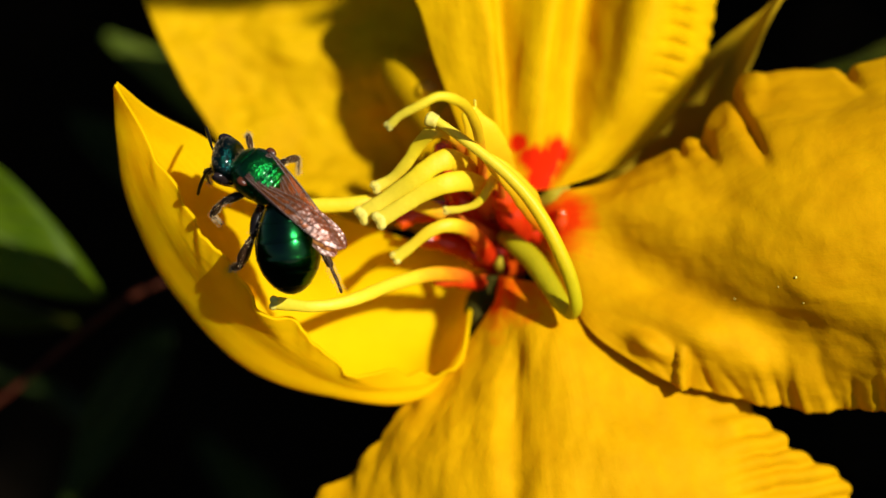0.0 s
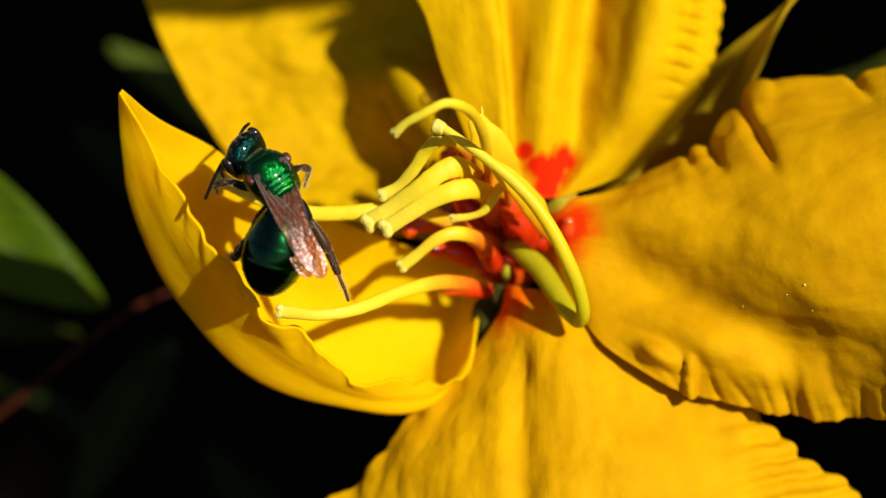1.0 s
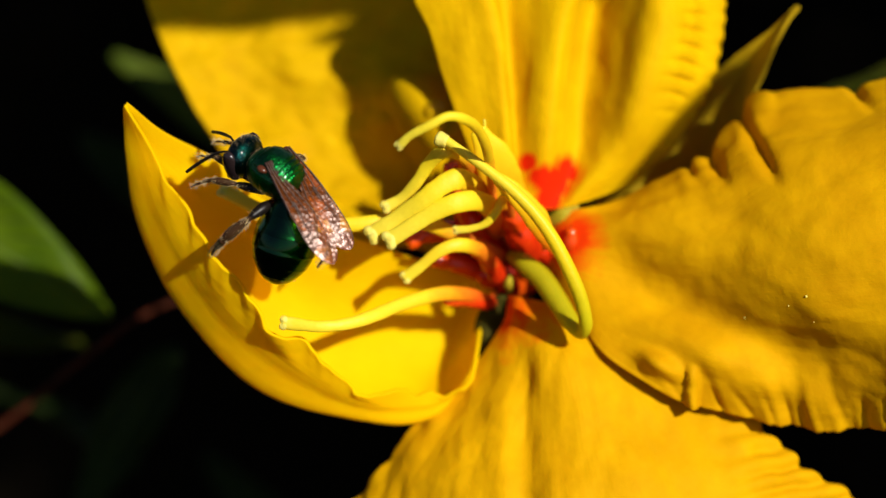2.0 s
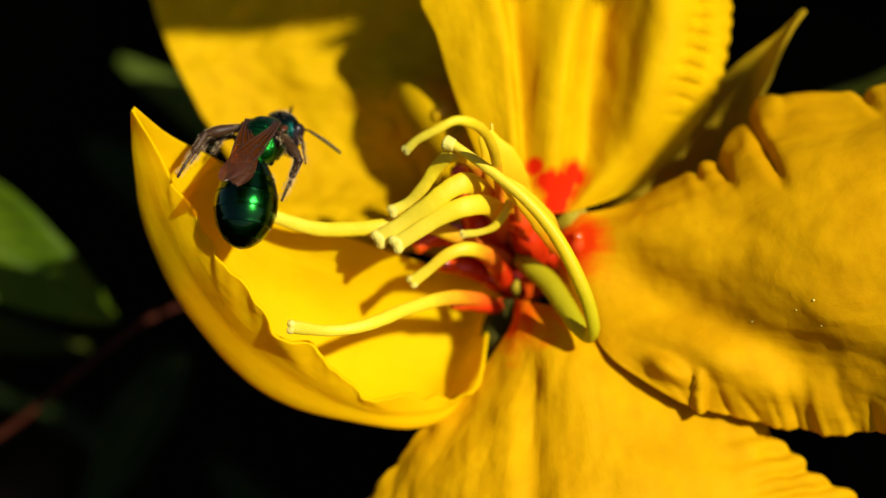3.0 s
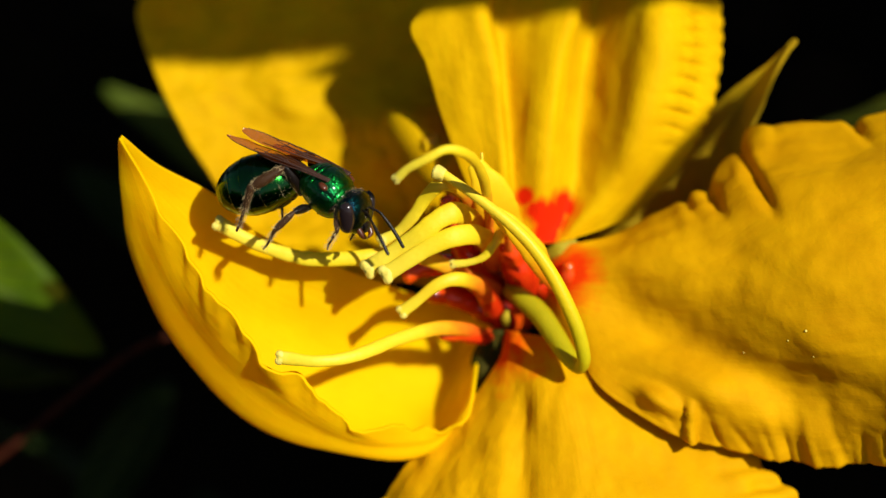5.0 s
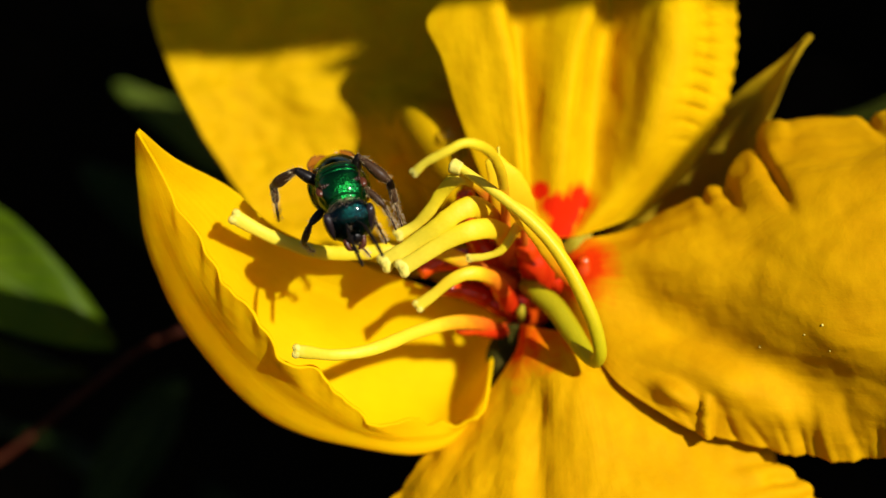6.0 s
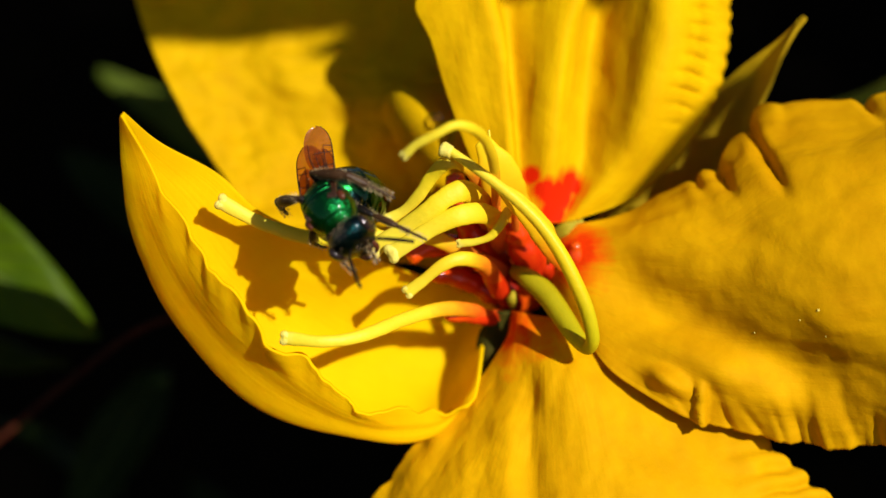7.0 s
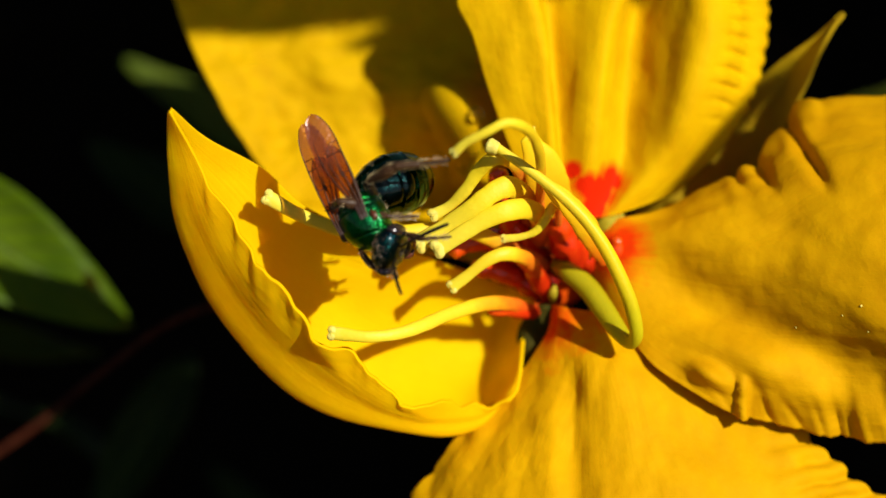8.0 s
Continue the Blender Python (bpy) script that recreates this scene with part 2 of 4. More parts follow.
    tang /= np.maximum(np.linalg.norm(tang, axis=1, keepdims=True), 1e-9)
    side = np.cross(tang, np.asarray(flat_way, float))
    side /= np.maximum(np.linalg.norm(side, axis=1, keepdims=True), 1e-6)
    up = np.cross(side, tang)
    if cap:
        ends = np.array([0.0, 0.5, 0.85])
        k = np.sqrt(1 - (1 - ends) ** 2)
        p = np.concatenate([p[:1] - tang[:1] * r[0] * (1 - ends[:, None]) * 0.6, p, p[-1:] + tang[-1:] * r[-1] * (1 - ends[::-1, None]) * 0.6])
        r = np.concatenate([r[0] * k, r, r[-1] * k[::-1]])
        side = np.concatenate([side[:1]] * 3 + [side] + [side[-1:]] * 3)
        up = np.concatenate([up[:1]] * 3 + [up] + [up[-1:]] * 3)
    a = np.linspace(0, 2 * math.pi, ring, endpoint=False)
    if uneven:
        r = r * np.array([1 + uneven * fbm(q, 0.9, 2) for q in p])
        p = p + np.array([[uneven * 0.25 * fbm(q + k * 9.0, 1.3, 1) for k in (1, 2, 3)] for q in p])
    return p[:, None] + r[:, None, None] * (np.cos(a)[None, :, None] * side[:, None] + flat * np.sin(a)[None, :, None] * up[:, None])


def tube(name, points, radii, material, parent, label="", **kw):
    return attach(name, grid_mesh(name, tube_grid(points, radii, **kw), material, close=True), parent, label)


def rib(*places):
    """One cross rib of a petal, from margin to margin."""
    return places


def ribs(*across):
    """The ribs of a petal from its foot to its tip, as an array."""
    return np.array(across, float)


def petal(name, rows, material, parent, label, nu=130, nv=90, thick=0.2, relief=None, sway=None, crepe=0.06):
    """A petal lofted through a net of places, creased by relief(place, u, v) along its normal."""
    net = spline(np.asarray(rows, float), nu)
    net = np.swapaxes(spline(np.swapaxes(net, 0, 1), nv), 0, 1)
    if sway:
        net = net + np.array([[sway(net[i, j], i / (nu - 1), j / (nv - 1)) for j in range(nv)] for i in range(nu)])
    n = grid_normals(net)
    n = n * np.sign(n[..., 2].mean())
    d = np.zeros(net.shape[:2])
    for i in range(nu):
        u = i / (nu - 1)
        for j in range(nv):
            v = j / (nv - 1)
            p = net[i, j]
            d[i, j] = crepe * fbm(p, 1.6) * min(1.0, u * 4)
            if relief:
                d[i, j] += relief(p, u, v)
    ob = attach(name, grid_mesh(name, net + n * d[..., None], material), parent, label)
    solid = ob.modifiers.new("thickness", "SOLIDIFY")
    solid.thickness, solid.offset = thick * MM, 0.0
    return ob


def thing(name, label, category, m=None, group=""):
    ob = new(name)
    ob.empty_display_size = 0.005
    ob.matrix_world = BASE @ (m or Matrix())
    return tagged(ob, label, category, group)


# ---- ground ----
def ground():
    n = 60
    s = np.linspace(-1, 1, n)
    x, y = np.meshgrid(np.sign(s) * (abs(s) ** 3) * 400, np.sign(s) * (abs(s) ** 3) * 400, indexing="ij")
    z = np.array([[0.012 * noise.noise((a * 4, b * 4, 0)) for a, b in zip(p, q)] for p, q in zip(x, y)])
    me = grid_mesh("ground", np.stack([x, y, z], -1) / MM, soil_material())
    tagged(new("ground", me), "bare soil, deep shade put into its near-black colour", "ground", kind="structure")


ground()


# ---- flower ----
def smooth01(a, b, x):
    k = min(1.0, max(0.0, (x - a) / (b - a)))
    return k * k * (3 - 2 * k)


def near(x, at, width):
    return math.exp(-((x - at) / width) ** 2)


def build_flower():
    flower = thing("flower", "large open yellow flower with crinkled petals and red throat", "flower")
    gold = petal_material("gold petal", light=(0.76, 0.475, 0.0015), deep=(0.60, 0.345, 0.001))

    FLAP = (11.9, -5.5)
    TROUGH_A, TROUGH_B = (10.6, -0.9), (21.1, -5.3)

    def fold_upper(p, u, v):
        left = -4.4 + 0.42 * (12.2 - p[1])
        shoulder = 5.2 * smooth01(left - 0.5, left + 1.5, p[0]) * smooth01(3.5, 7.0, p[1]) * (1 - smooth01(9.0, 12.2, p[1]))
        return shoulder + 0.75 * fbm(p, 5.0, 2) * smooth01(0.1, 0.5, u) * (1 - smooth01(left - 2, left, p[0])) + 0.20 * fbm((p[0] * 0.8, p[1] * 1.4, p[2]), 1.1, 3)

    upper = petal("petal", ribs(
        rib((1.6, 0.7, -3), (1.6, 0.9, -3), (1.7, 1.1, -3), (1.8, 1.2, -3), (2, 1.4, -3)),
        rib((-5, 1.6, -4), (-4, 2.3, -5), (-2.2, 3.2, -6), (-0.5, 4.6, -7), (2, 6, -6)),
        rib((-10.9, 3.2, -5.5), (-8.6, 3.9, -6.6), (-5.1, 5.4, -8), (-2.1, 7.1, -7.2), (1.8, 9.2, -6.5)),
        rib((-14.1, 6.9, -7.6), (-11.2, 7.7, -8.5), (-6.9, 8.6, -9), (-3.1, 10.3, -5.4), (1.1, 12, -7)),
        rib((-17.2, 11.8, -8.2), (-13.7, 12.6, -9), (-8.5, 13.6, -9), (-3.2, 14.3, -9), (0.7, 15.2, -7.5)),
        rib((-19.5, 17.6, -9), (-15.2, 18, -9.7), (-9.2, 18.6, -10), (-3.4, 18.4, -10), (0.6, 17.8, -8)),
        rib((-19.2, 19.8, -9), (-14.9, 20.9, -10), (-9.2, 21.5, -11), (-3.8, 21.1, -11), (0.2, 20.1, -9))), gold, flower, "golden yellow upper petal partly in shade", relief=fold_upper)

    def fold_crest(p, u, v):
        beads = -0.30 * smooth01(-0.2, 0.9, math.sin(p[1] * 6.4 + 2.0 * fbm(p, 5))) * near(v, 0.94, 0.035) * smooth01(0.3, 0.55, u)
        beads += 0.10 * math.sin(p[1] * 6.4 + 2.0 * fbm(p, 5)) * smooth01(0.93, 1.0, v) * smooth01(0.3, 0.55, u)
        return beads + 0.28 * fbm((p[0], p[1] * 0.25, p[2]), 2.2, 2) * smooth01(0.15, 0.5, u)

    petal("petal", ribs(
        rib((2.8, 3.2, 0), (3.2, 3.4, 1.2), (3.6, 3.3, 0.9), (4, 3.3, 0.2), (5, 3.4, 0), (6.2, 3.5, 0), (6.7, 3.6, 0), (7.2, 3.7, 0)),
        rib((1.1, 6.9, 0.1), (2.5, 7.2, 0.6), (3.3, 7.2, 0.9), (3.8, 7.2, 0), (5.6, 7.1, 1), (7.4, 7, -0.7), (9.2, 6.3, 0.6), (11.1, 5.4, -1.4)),
        rib((-0.3, 10.7, -0.2), (1.5, 11, 0.4), (3, 10.9, 0.8), (3.6, 10.9, -0.6), (6, 10.8, 1.2), (7.8, 11.2, -1.5), (11, 10, 1.9), (14.3, 8.9, -1.4)),
        rib((-1.3, 14, 0.1), (0.7, 14.2, 0.8), (2.6, 14.3, 1.1), (3.3, 14.6, -1), (6.6, 14.6, 1), (8.4, 15, -2.4), (12, 13.8, 2.2), (15.8, 11.9, -1.8)),
        rib((-2.2, 16.4, 0.0), (0.4, 16.8, 0.7), (2.2, 17.2, 0.9), (3, 17.8, -1.6), (7.2, 17.6, 0.5), (9.1, 18.3, -2.8), (12.4, 17.2, 1.2), (16.4, 15.5, -2.2)),
        rib((0.5, 18.7, -2), (1.5, 19.3, -0.6), (2.9, 19.9, -1), (3.8, 20.5, -3), (7.6, 20.5, -1), (9.4, 21, -3), (13, 20.2, -1), (16.3, 19.2, -3))), petal_material("gold petal red throat", ((6.8, 5.8, 0, 1.2), (6.1, 5.1, 0, 1.4), (5.4, 5.3, 0, 1.1), (4.5, 6.2, 0, 0.75), (5.0, 5.4, 0, 0.8), (5.7, 4.1, 0, 1.0)), 0.6, edge=(0.5, 1.1), form=(1, 1, 0.4), red=(0.78, 0.024, 0.002)), flower, "golden yellow petal with a folded ridge and red throat",
          nu=140, nv=120, relief=fold_crest)

    def fold_right(p, u, v):
        low = smooth01(0.60, 1.0, v) ** 1.4 * smooth01(0.3, 0.5, u)
        warp = 3.0 * fbm((p[0], p[1] * 0.5, 0), 4.0, 2)
        pleat = 0.26 * math.sin(p[0] * 1.55 + 0.75 * p[1] + warp) * low
        pleat += 0.12 * math.sin(p[0] * 5.6 + 2.4 * p[1] + 1.5 * warp) * low * smooth01(0.72, 0.92, v) * (0.5 + 0.9 * abs(fbm((p[0], 3, 0), 2.5, 1)))
        pleat += 0.05 * math.sin(p[0] * 10.5 + 4.0 * p[1] + 2.0 * warp) * low * smooth01(0.8, 0.95, v)
        ax, ay = TROUGH_B[0] - TROUGH_A[0], TROUGH_B[1] - TROUGH_A[1]
        run = math.hypot(ax, ay)
        off = (ax * (p[1] - TROUGH_A[1]) - ay * (p[0] - TROUGH_A[0])) / run
        at = (ax * (p[0] - TROUGH_A[0]) + ay * (p[1] - TROUGH_A[1])) / run ** 2
        pleat += (0.55 * math.exp(-((off + 2.1) / 1.1) ** 2) - 0.5 * math.exp(-((off + 0.2) / 1.2) ** 2) + 0.5 * math.exp(-((off - 2.8) / 1.6) ** 2)) * smooth01(-0.15, 0.25, at) * (1 - smooth01(0.8, 1.15, at))
        top = 0.35 * fbm((p[0] * 1.5, p[1] * 0.35, 2.0), 2.0, 2) * smooth01(0.30, 0.0, v) * smooth01(0.25, 0.45, u) * (1 - 0.85 * smooth01(0.55, 0.65, u))
        for tuck, deep, wide in ((14.1, 0.7, 0.35), (15.5, 0.8, 0.42), (18.2, 0.7, 0.4), (24.0, 0.7, 0.4)):
            low = 9.0 if tuck > 20 else 4.9
            top -= deep * math.exp(-((p[0] - tuck + 0.30 * (p[1] - low)) / wide) ** 2) * smooth01(low - 0.6, low + 1.6, p[1])
        flap = 1.2 * math.exp(-((p[0] - FLAP[0]) / 1.2) ** 2 - ((p[1] - FLAP[1] + 0.3 * (p[0] - FLAP[0])) / 0.6) ** 2)
        flap += 0.8 * math.exp(-((p[0] - 13.7) / 0.22) ** 2) * smooth01(-5.2, -6.2, p[1])
        return flap + pleat + top + 0.26 * fbm((p[0] * 0.45, p[1], p[2]), 3.2, 3) * smooth01(0.05, 0.4, u)

    broad = petal("petal", ribs(
        rib((5.4, 2.8, -1.6), (5.3, 1.7, -1.6), (5.4, 0.3, -1.6), (5.5, -1.0, -1.4), (5.7, -2.4, -1.0)),
        rib((6.8, 3.3, -0.2), (6.8, 1.9, 0.5), (7.1, 0.4, 0.8), (7.3, -1.3, 1.0), (7.4, -3.1, 0.9)),
        rib((10.2, 4.2, 0), (10.3, 2.4, 2), (10.4, -0.3, 1.6), (10.2, -2.9, 2.4), (9, -5.2, 3)),
        rib((14.9, 6.9, 0.6), (14.5, 3.2, 4.0), (14.7, -0.9, 3.8), (14.4, -4.6, 4.2), (13.3, -7.7, 3.4)),
        rib((18.1, 10.2, -0.5), (18, 5.5, 4.8), (18.5, -0.3, 6.8), (18.8, -5.1, 4.6), (17.8, -8.8, 3)),
        rib((22.8, 10.5, 0.6), (22, 6, 6.4), (22.2, 0, 8.6), (22.6, -5.3, 6.6), (22.2, -9.3, 3.6)),
        rib((28.1, 11.2, 2), (27.1, 6.3, 7.6), (26.9, 0.6, 9.6), (27, -4.9, 9.2), (26.9, -8.5, 7)),
        rib((32, 8.6, 2), (31.3, 4.8, 6), (30.6, 1, 9), (30.5, -3.1, 9), (30.7, -6.3, 7))), petal_material("gold petal red foot", ((6.5, 1.4, 1, 2.7),), 0.9, light=(0.80, 0.435, 0.0015), deep=(0.62, 0.30, 0.001), red=(0.86, 0.05, 0.002), edge=(0.35, 1.15)), flower, "broad golden petal with pleated lower margin",
          nu=160, nv=120, relief=fold_right)

    def fold_low(p, u, v):
        edge = smooth01(0.72, 0.95, v) * smooth01(0.35, 0.6, u)
        phase = 5.2 * (p[1] - 0.17 * p[0]) + 1.5 * fbm(p, 3.0)
        rib = 0.16 * math.sin(phase) * edge * smooth01(14.5, 18.5, p[0]) * smooth01(-8.0, -10.0, p[1])
        groove = -0.5 * math.exp(-((p[0] - 3.9 + 0.02 * p[1]) / 0.8) ** 2) * smooth01(0.12, 0.4, u)
        return rib + groove + 0.26 * fbm((p[0], p[1] * 0.3, p[2]), 2.6, 3) * smooth01(0.05, 0.4, u)

    def sway_low(p, u, v):
        phase = 5.2 * (p[1] - 0.17 * p[0]) + 1.5 * fbm(p, 3.0)
        rim = smooth01(0.8, 1.0, v) * smooth01(0.3, 0.5, u)
        k = (0.10 * math.sin(phase + 0.8) * smooth01(15.0, 19.0, p[0]) + 0.4 * fbm(p, 2.4, 2)) * rim
        j = 0.5 * fbm((p[0], p[1], 5.0), 1.8, 2) * smooth01(0.12, 0.0, v) * smooth01(0.3, 0.5, u)
        return (0.85 * k - 0.8 * j, 0.5 * k + 0.4 * j, 0)

    petal("petal", ribs(
        rib((3.4, -1.6, -0.5), (3.9, -1.7, 0.3), (4.8, -1.9, 0.5), (5.8, -2.1, 0.5), (6.9, -2.6, 0)),
        rib((2.9, -3.5, -0.3), (3.5, -3.7, 0.9), (5.1, -3.8, 1.8), (6.6, -3.8, 1.8), (8.9, -3.7, 0.2)),
        rib((0.5, -6.7, -0.3), (2.7, -6.1, 1.4), (5.1, -5.7, 2.9), (8.1, -5.2, 2.6), (12.2, -4.6, 0.2)),
        rib((-2.8, -9.8, 0), (0.8, -9.8, 2.5), (5, -9.5, 4), (9.5, -9, 4), (16.3, -7.4, 0.8)),
        rib((-4.8, -12.5, 0), (-0.6, -12.8, 3.5), (5, -12.9, 5.5), (10.7, -12.5, 5.5), (19.9, -11.2, 1.8)),
        rib((-8.2, -15.5, -0.5), (-1.4, -17.2, 3), (5.3, -17.7, 6), (12.7, -16.9, 5), (23.7, -14, 1)),
        rib((-9.6, -20.3, -2), (-2.1, -21.1, 1), (5.7, -21.1, 3), (13.5, -20.5, 3), (23.9, -18.6, 0))), petal_material("gold petal red base", ((4.2, -2.5, 0.5, 3.2),), light=(0.81, 0.45, 0.0015), deep=(0.66, 0.335, 0.001), red=(0.86, 0.07, 0.002), edge=(0.3, 1.15)), flower, "golden yellow lower petal with a central groove",
          nu=170, nv=150, relief=fold_low, sway=sway_low)

    def fold_cup(p, u, v):
        crest = math.exp(-((v - 1.0) / 0.1) ** 2) * smooth01(0.15, 0.35, u)
        return 0.05 * math.sin(40 * u + 3.0 * fbm(p, 2.5)) * crest + 0.04 * fbm(p, 3.5, 2)

    def sway_cup(p, u, v):
        crest = smooth01(0.86, 1.0, v) * smooth01(0.12, 0.3, u) * (1 - smooth01(0.88, 0.98, u))
        k = (0.04 * math.sin(46 * u + 2.5 * fbm(p, 4.0)) + 0.7 * fbm((p[0], 7.0, 0), 2.2, 2) + 0.40 * fbm((p[0], 3.0, 0), 0.9, 2)) * crest
        return (0.62 * k, 0.78 * k, 0)

    cup = petal("petal", ribs(
        rib((-18.1, 9.3, 7), (-18.2, 9.2, 7), (-18.2, 9.2, 6.9), (-18.3, 9, 6.8), (-18.2, 9, 7.1), (-18.2, 9.1, 7.3)),
        rib((-16.4, 7.8, 5.1), (-16.9, 7.4, 4.9), (-17.6, 7, 4.7), (-18.5, 6.6, 4.6), (-17.7, 6.7, 5.2), (-16.9, 6.7, 5.6)),
        rib((-13.4, 6.2, 3.4), (-14.2, 5.1, 3.1), (-15.6, 3.9, 2.9), (-18.1, 2.9, 2.8), (-16.7, 3.1, 4.5), (-15.1, 3.3, 5.9)),
        rib((-10.9, 4, 2.8), (-11.5, 1.8, 2.2), (-12.8, 0, 1.8), (-15.8, -2.1, 2), (-14.2, -1.5, 4.2), (-12.3, -0.8, 6.4)),
        rib((-7.3, 2.4, 2.6), (-7.4, 0, 0.8), (-8.9, -2.8, 0.1), (-11.3, -6.8, 1.8), (-10.4, -5.3, 3.9), (-9.3, -3.7, 6.0)),
        rib((-2.8, 0.8, -1.2), (-3.1, -2.1, -3.0), (-4.4, -5.4, -2.4), (-6, -8.5, 1.3), (-5.8, -7.8, 2.6), (-5.5, -6.9, 3.7)),
        rib((0.7, -0.4, -4.0), (0.5, -2.7, -5.0), (-0.3, -5.8, -3.6), (-1.4, -8.7, 0.2), (-1.4, -8.1, 1), (-1.5, -7.5, 1.4)),
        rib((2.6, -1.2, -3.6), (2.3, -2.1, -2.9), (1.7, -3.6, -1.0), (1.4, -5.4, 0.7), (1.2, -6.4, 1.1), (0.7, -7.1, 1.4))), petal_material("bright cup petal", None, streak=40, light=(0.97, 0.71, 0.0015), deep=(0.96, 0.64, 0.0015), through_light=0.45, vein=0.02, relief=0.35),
          flower, "boat-shaped bright yellow petal cupping the stamens", nu=170, nv=150, relief=fold_cup, sway=sway_cup, crepe=0.02)

    def fold_none(p, u, v):
        return 0.15 * fbm(p, 3.0)

    petal("sepal", ribs(
        rib((7.9, 3.3, -4), (8.5, 3.4, -5), (8.7, 3.4, -4.6), (8.9, 3.3, -4)),
        rib((11.4, 6.5, -5), (12.5, 5.6, -5.6), (13.1, 4.6, -5), (13.4, 3.8, -4.4)),
        rib((15, 10.8, -4.6), (16, 9.2, -5), (16.5, 8, -4.4), (16.5, 6.9, -3.4)),
        rib((17.2, 12.9, -3), (17.8, 12.1, -3.4), (18, 11.2, -2.6), (18.2, 10.6, -1.8)),
        rib((19.1, 14.3, -1.6), (19.25, 14.1, -1.8), (19.35, 13.9, -1.4), (19.4, 13.7, -0.9)),
        rib((20.5, 15.5, -0.5), (20.5, 15.5, -0.52), (20.51, 15.49, -0.5), (20.51, 15.48, -0.48))), SEPAL, flower, "pointed brownish yellow sepal behind the petals", nu=60, nv=30, thick=0.25, relief=fold_none)

    petal("sepal", ribs(
        rib((2.5, -1.6, -0.8), (2.9, -1.6, -0.6), (3.4, -1.6, -0.8)),
        rib((1.6, -2.8, -1.5), (2.1, -3.1, -1.1), (3.2, -3.5, -1.4)),
        rib((1.4, -4.6, -2.0), (1.9, -4.9, -1.6), (2.6, -5.2, -2.0)),
        rib((1.1, -9.1, -6), (1.2, -9.2, -6), (1.3, -9.3, -6))), SEPAL_GREEN, flower, "dark green sepal between two petals", nu=30, nv=14, thick=0.25, relief=fold_none)

    # stamens: bowed ribbons with flared pale tips and red feet
    def stamen(points, w, flat=0.5, material=None):
        s = tube("stamen", points, [w * 0.9, w * 1.0, w * 1.1, w * 1.05, w * 0.95, w * 0.85, w * 0.9], material or STAMEN, flower, "curved pale yellow stamen", count=70, ring=16, flat=flat, uneven=0.10)
        tip, before = np.array(points[-1]), np.array(points[-2])
        way = (tip - before) / np.linalg.norm(tip - before)
        side = np.cross(way, (0, 0, 1))
        side /= np.linalg.norm(side)
        for k in (-1, 1):
            q = tip + side * w * 0.45 * k
            tube("anther_tip", [tip - way * 0.25, q + way * 0.02, q + way * 0.16], [w * 0.55, w * 0.62, w * 0.5], STAMEN_TIP, s, "flared whitish tip", count=10, ring=12, flat=0.8)

    stamen([(2.6, 1.9, -1), (2.3, 4.1, 3), (2, 6.2, 7.5), (1.4, 7.5, 10), (0.6, 8, 11.6), (-0.3, 8.1, 12.2), (-1.3, 7.6, 12.2), (-2.3, 7.1, 11.8), (-2.9, 6.6, 11.4)], 0.27, 0.7)
    stamen([(2, 3.5, 0), (1.2, 5.7, 4), (0.3, 6.5, 6), (-0.6, 6.5, 6.5), (-1.4, 5.8, 6), (-2.1, 4.8, 5.5), (-2.9, 4, 5), (-3.8, 3.5, 4.8)], 0.38)
    stamen([(2.9, 0.7, -0.5), (0.5, 1.8, 1.5), (-2, 2.8, 3.2), (-4.6, 2.6, 4.2), (-7.9, 2.5, 4.4), (-10.7, 3.3, 4.6), (-13, 4.5, 5)], 0.44)
    stamen([(2.1, 2.9, 0), (1.6, 4.3, 3.5), (0.6, 5, 5.5), (-0.4, 4.8, 6), (-1.6, 3.9, 6), (-2.9, 3, 5.5), (-4.6, 1.9, 5)], 0.56, 0.4)
    stamen([(2.5, 1.9, -0.5), (2.3, 3.2, 3), (1.6, 3.8, 5), (0.3, 3.7, 6), (-1, 3.2, 6), (-2.3, 2.4, 5.8), (-3.6, 1.6, 5.5)], 0.54, 0.4)
    stamen([(3.6, 2.2, 0), (3.3, 3.8, 3.5), (2.9, 4, 4.6), (2.5, 3.3, 4.8), (1.9, 2.6, 4.6), (1.1, 2.3, 4.4), (0.2, 2.2, 4.2)], 0.24, 0.7)
    stamen([(3.2, -1, -1.5), (2.5, -0.1, 0.5), (1.8, 0.9, 2.6), (0.9, 1.3, 3.8), (0, 1.3, 4.3), (-0.9, 0.9, 4.3), (-1.9, 0.1, 4), (-2.7, -0.5, 3.8)], 0.38, 0.55, STAMEN_LONG_FOOT)
    stamen([(3.5, -1.6, -2), (2.1, -1.9, -0.5), (0.8, -1.5, 1.2), (-1, -1.5, 3), (-3.1, -2.1, 4.6), (-5.2, -2.9, 6.2), (-7.2, -3.2, 7.0), (-9.4, -3, 6.9)], 0.38, 0.5, STAMEN_LONG_FOOT)

    # swollen red feet of the filaments round the ovary
    for pts, w in (([(5, 0.5, -2), (4.3, 1.5, -0.2), (3.6, 2.8, 1), (3.1, 3.8, 1.6)], 0.85),
                   ([(6.2, 0.2, -2), (5.5, 0.9, -1), (4.8, 1.9, 0), (4.4, 3.2, 1)], 0.55),
                   ([(3.5, -1.2, -2), (2.6, -0.3, -0.3), (1.8, 0.8, 1.7), (1.3, 1.1, 2.5)], 0.55),
                   ([(3.6, -1.5, -2.2), (2.3, -2.0, -0.9), (0.8, -1.9, 0.6), (-0.4, -1.9, 1.6)], 0.40),
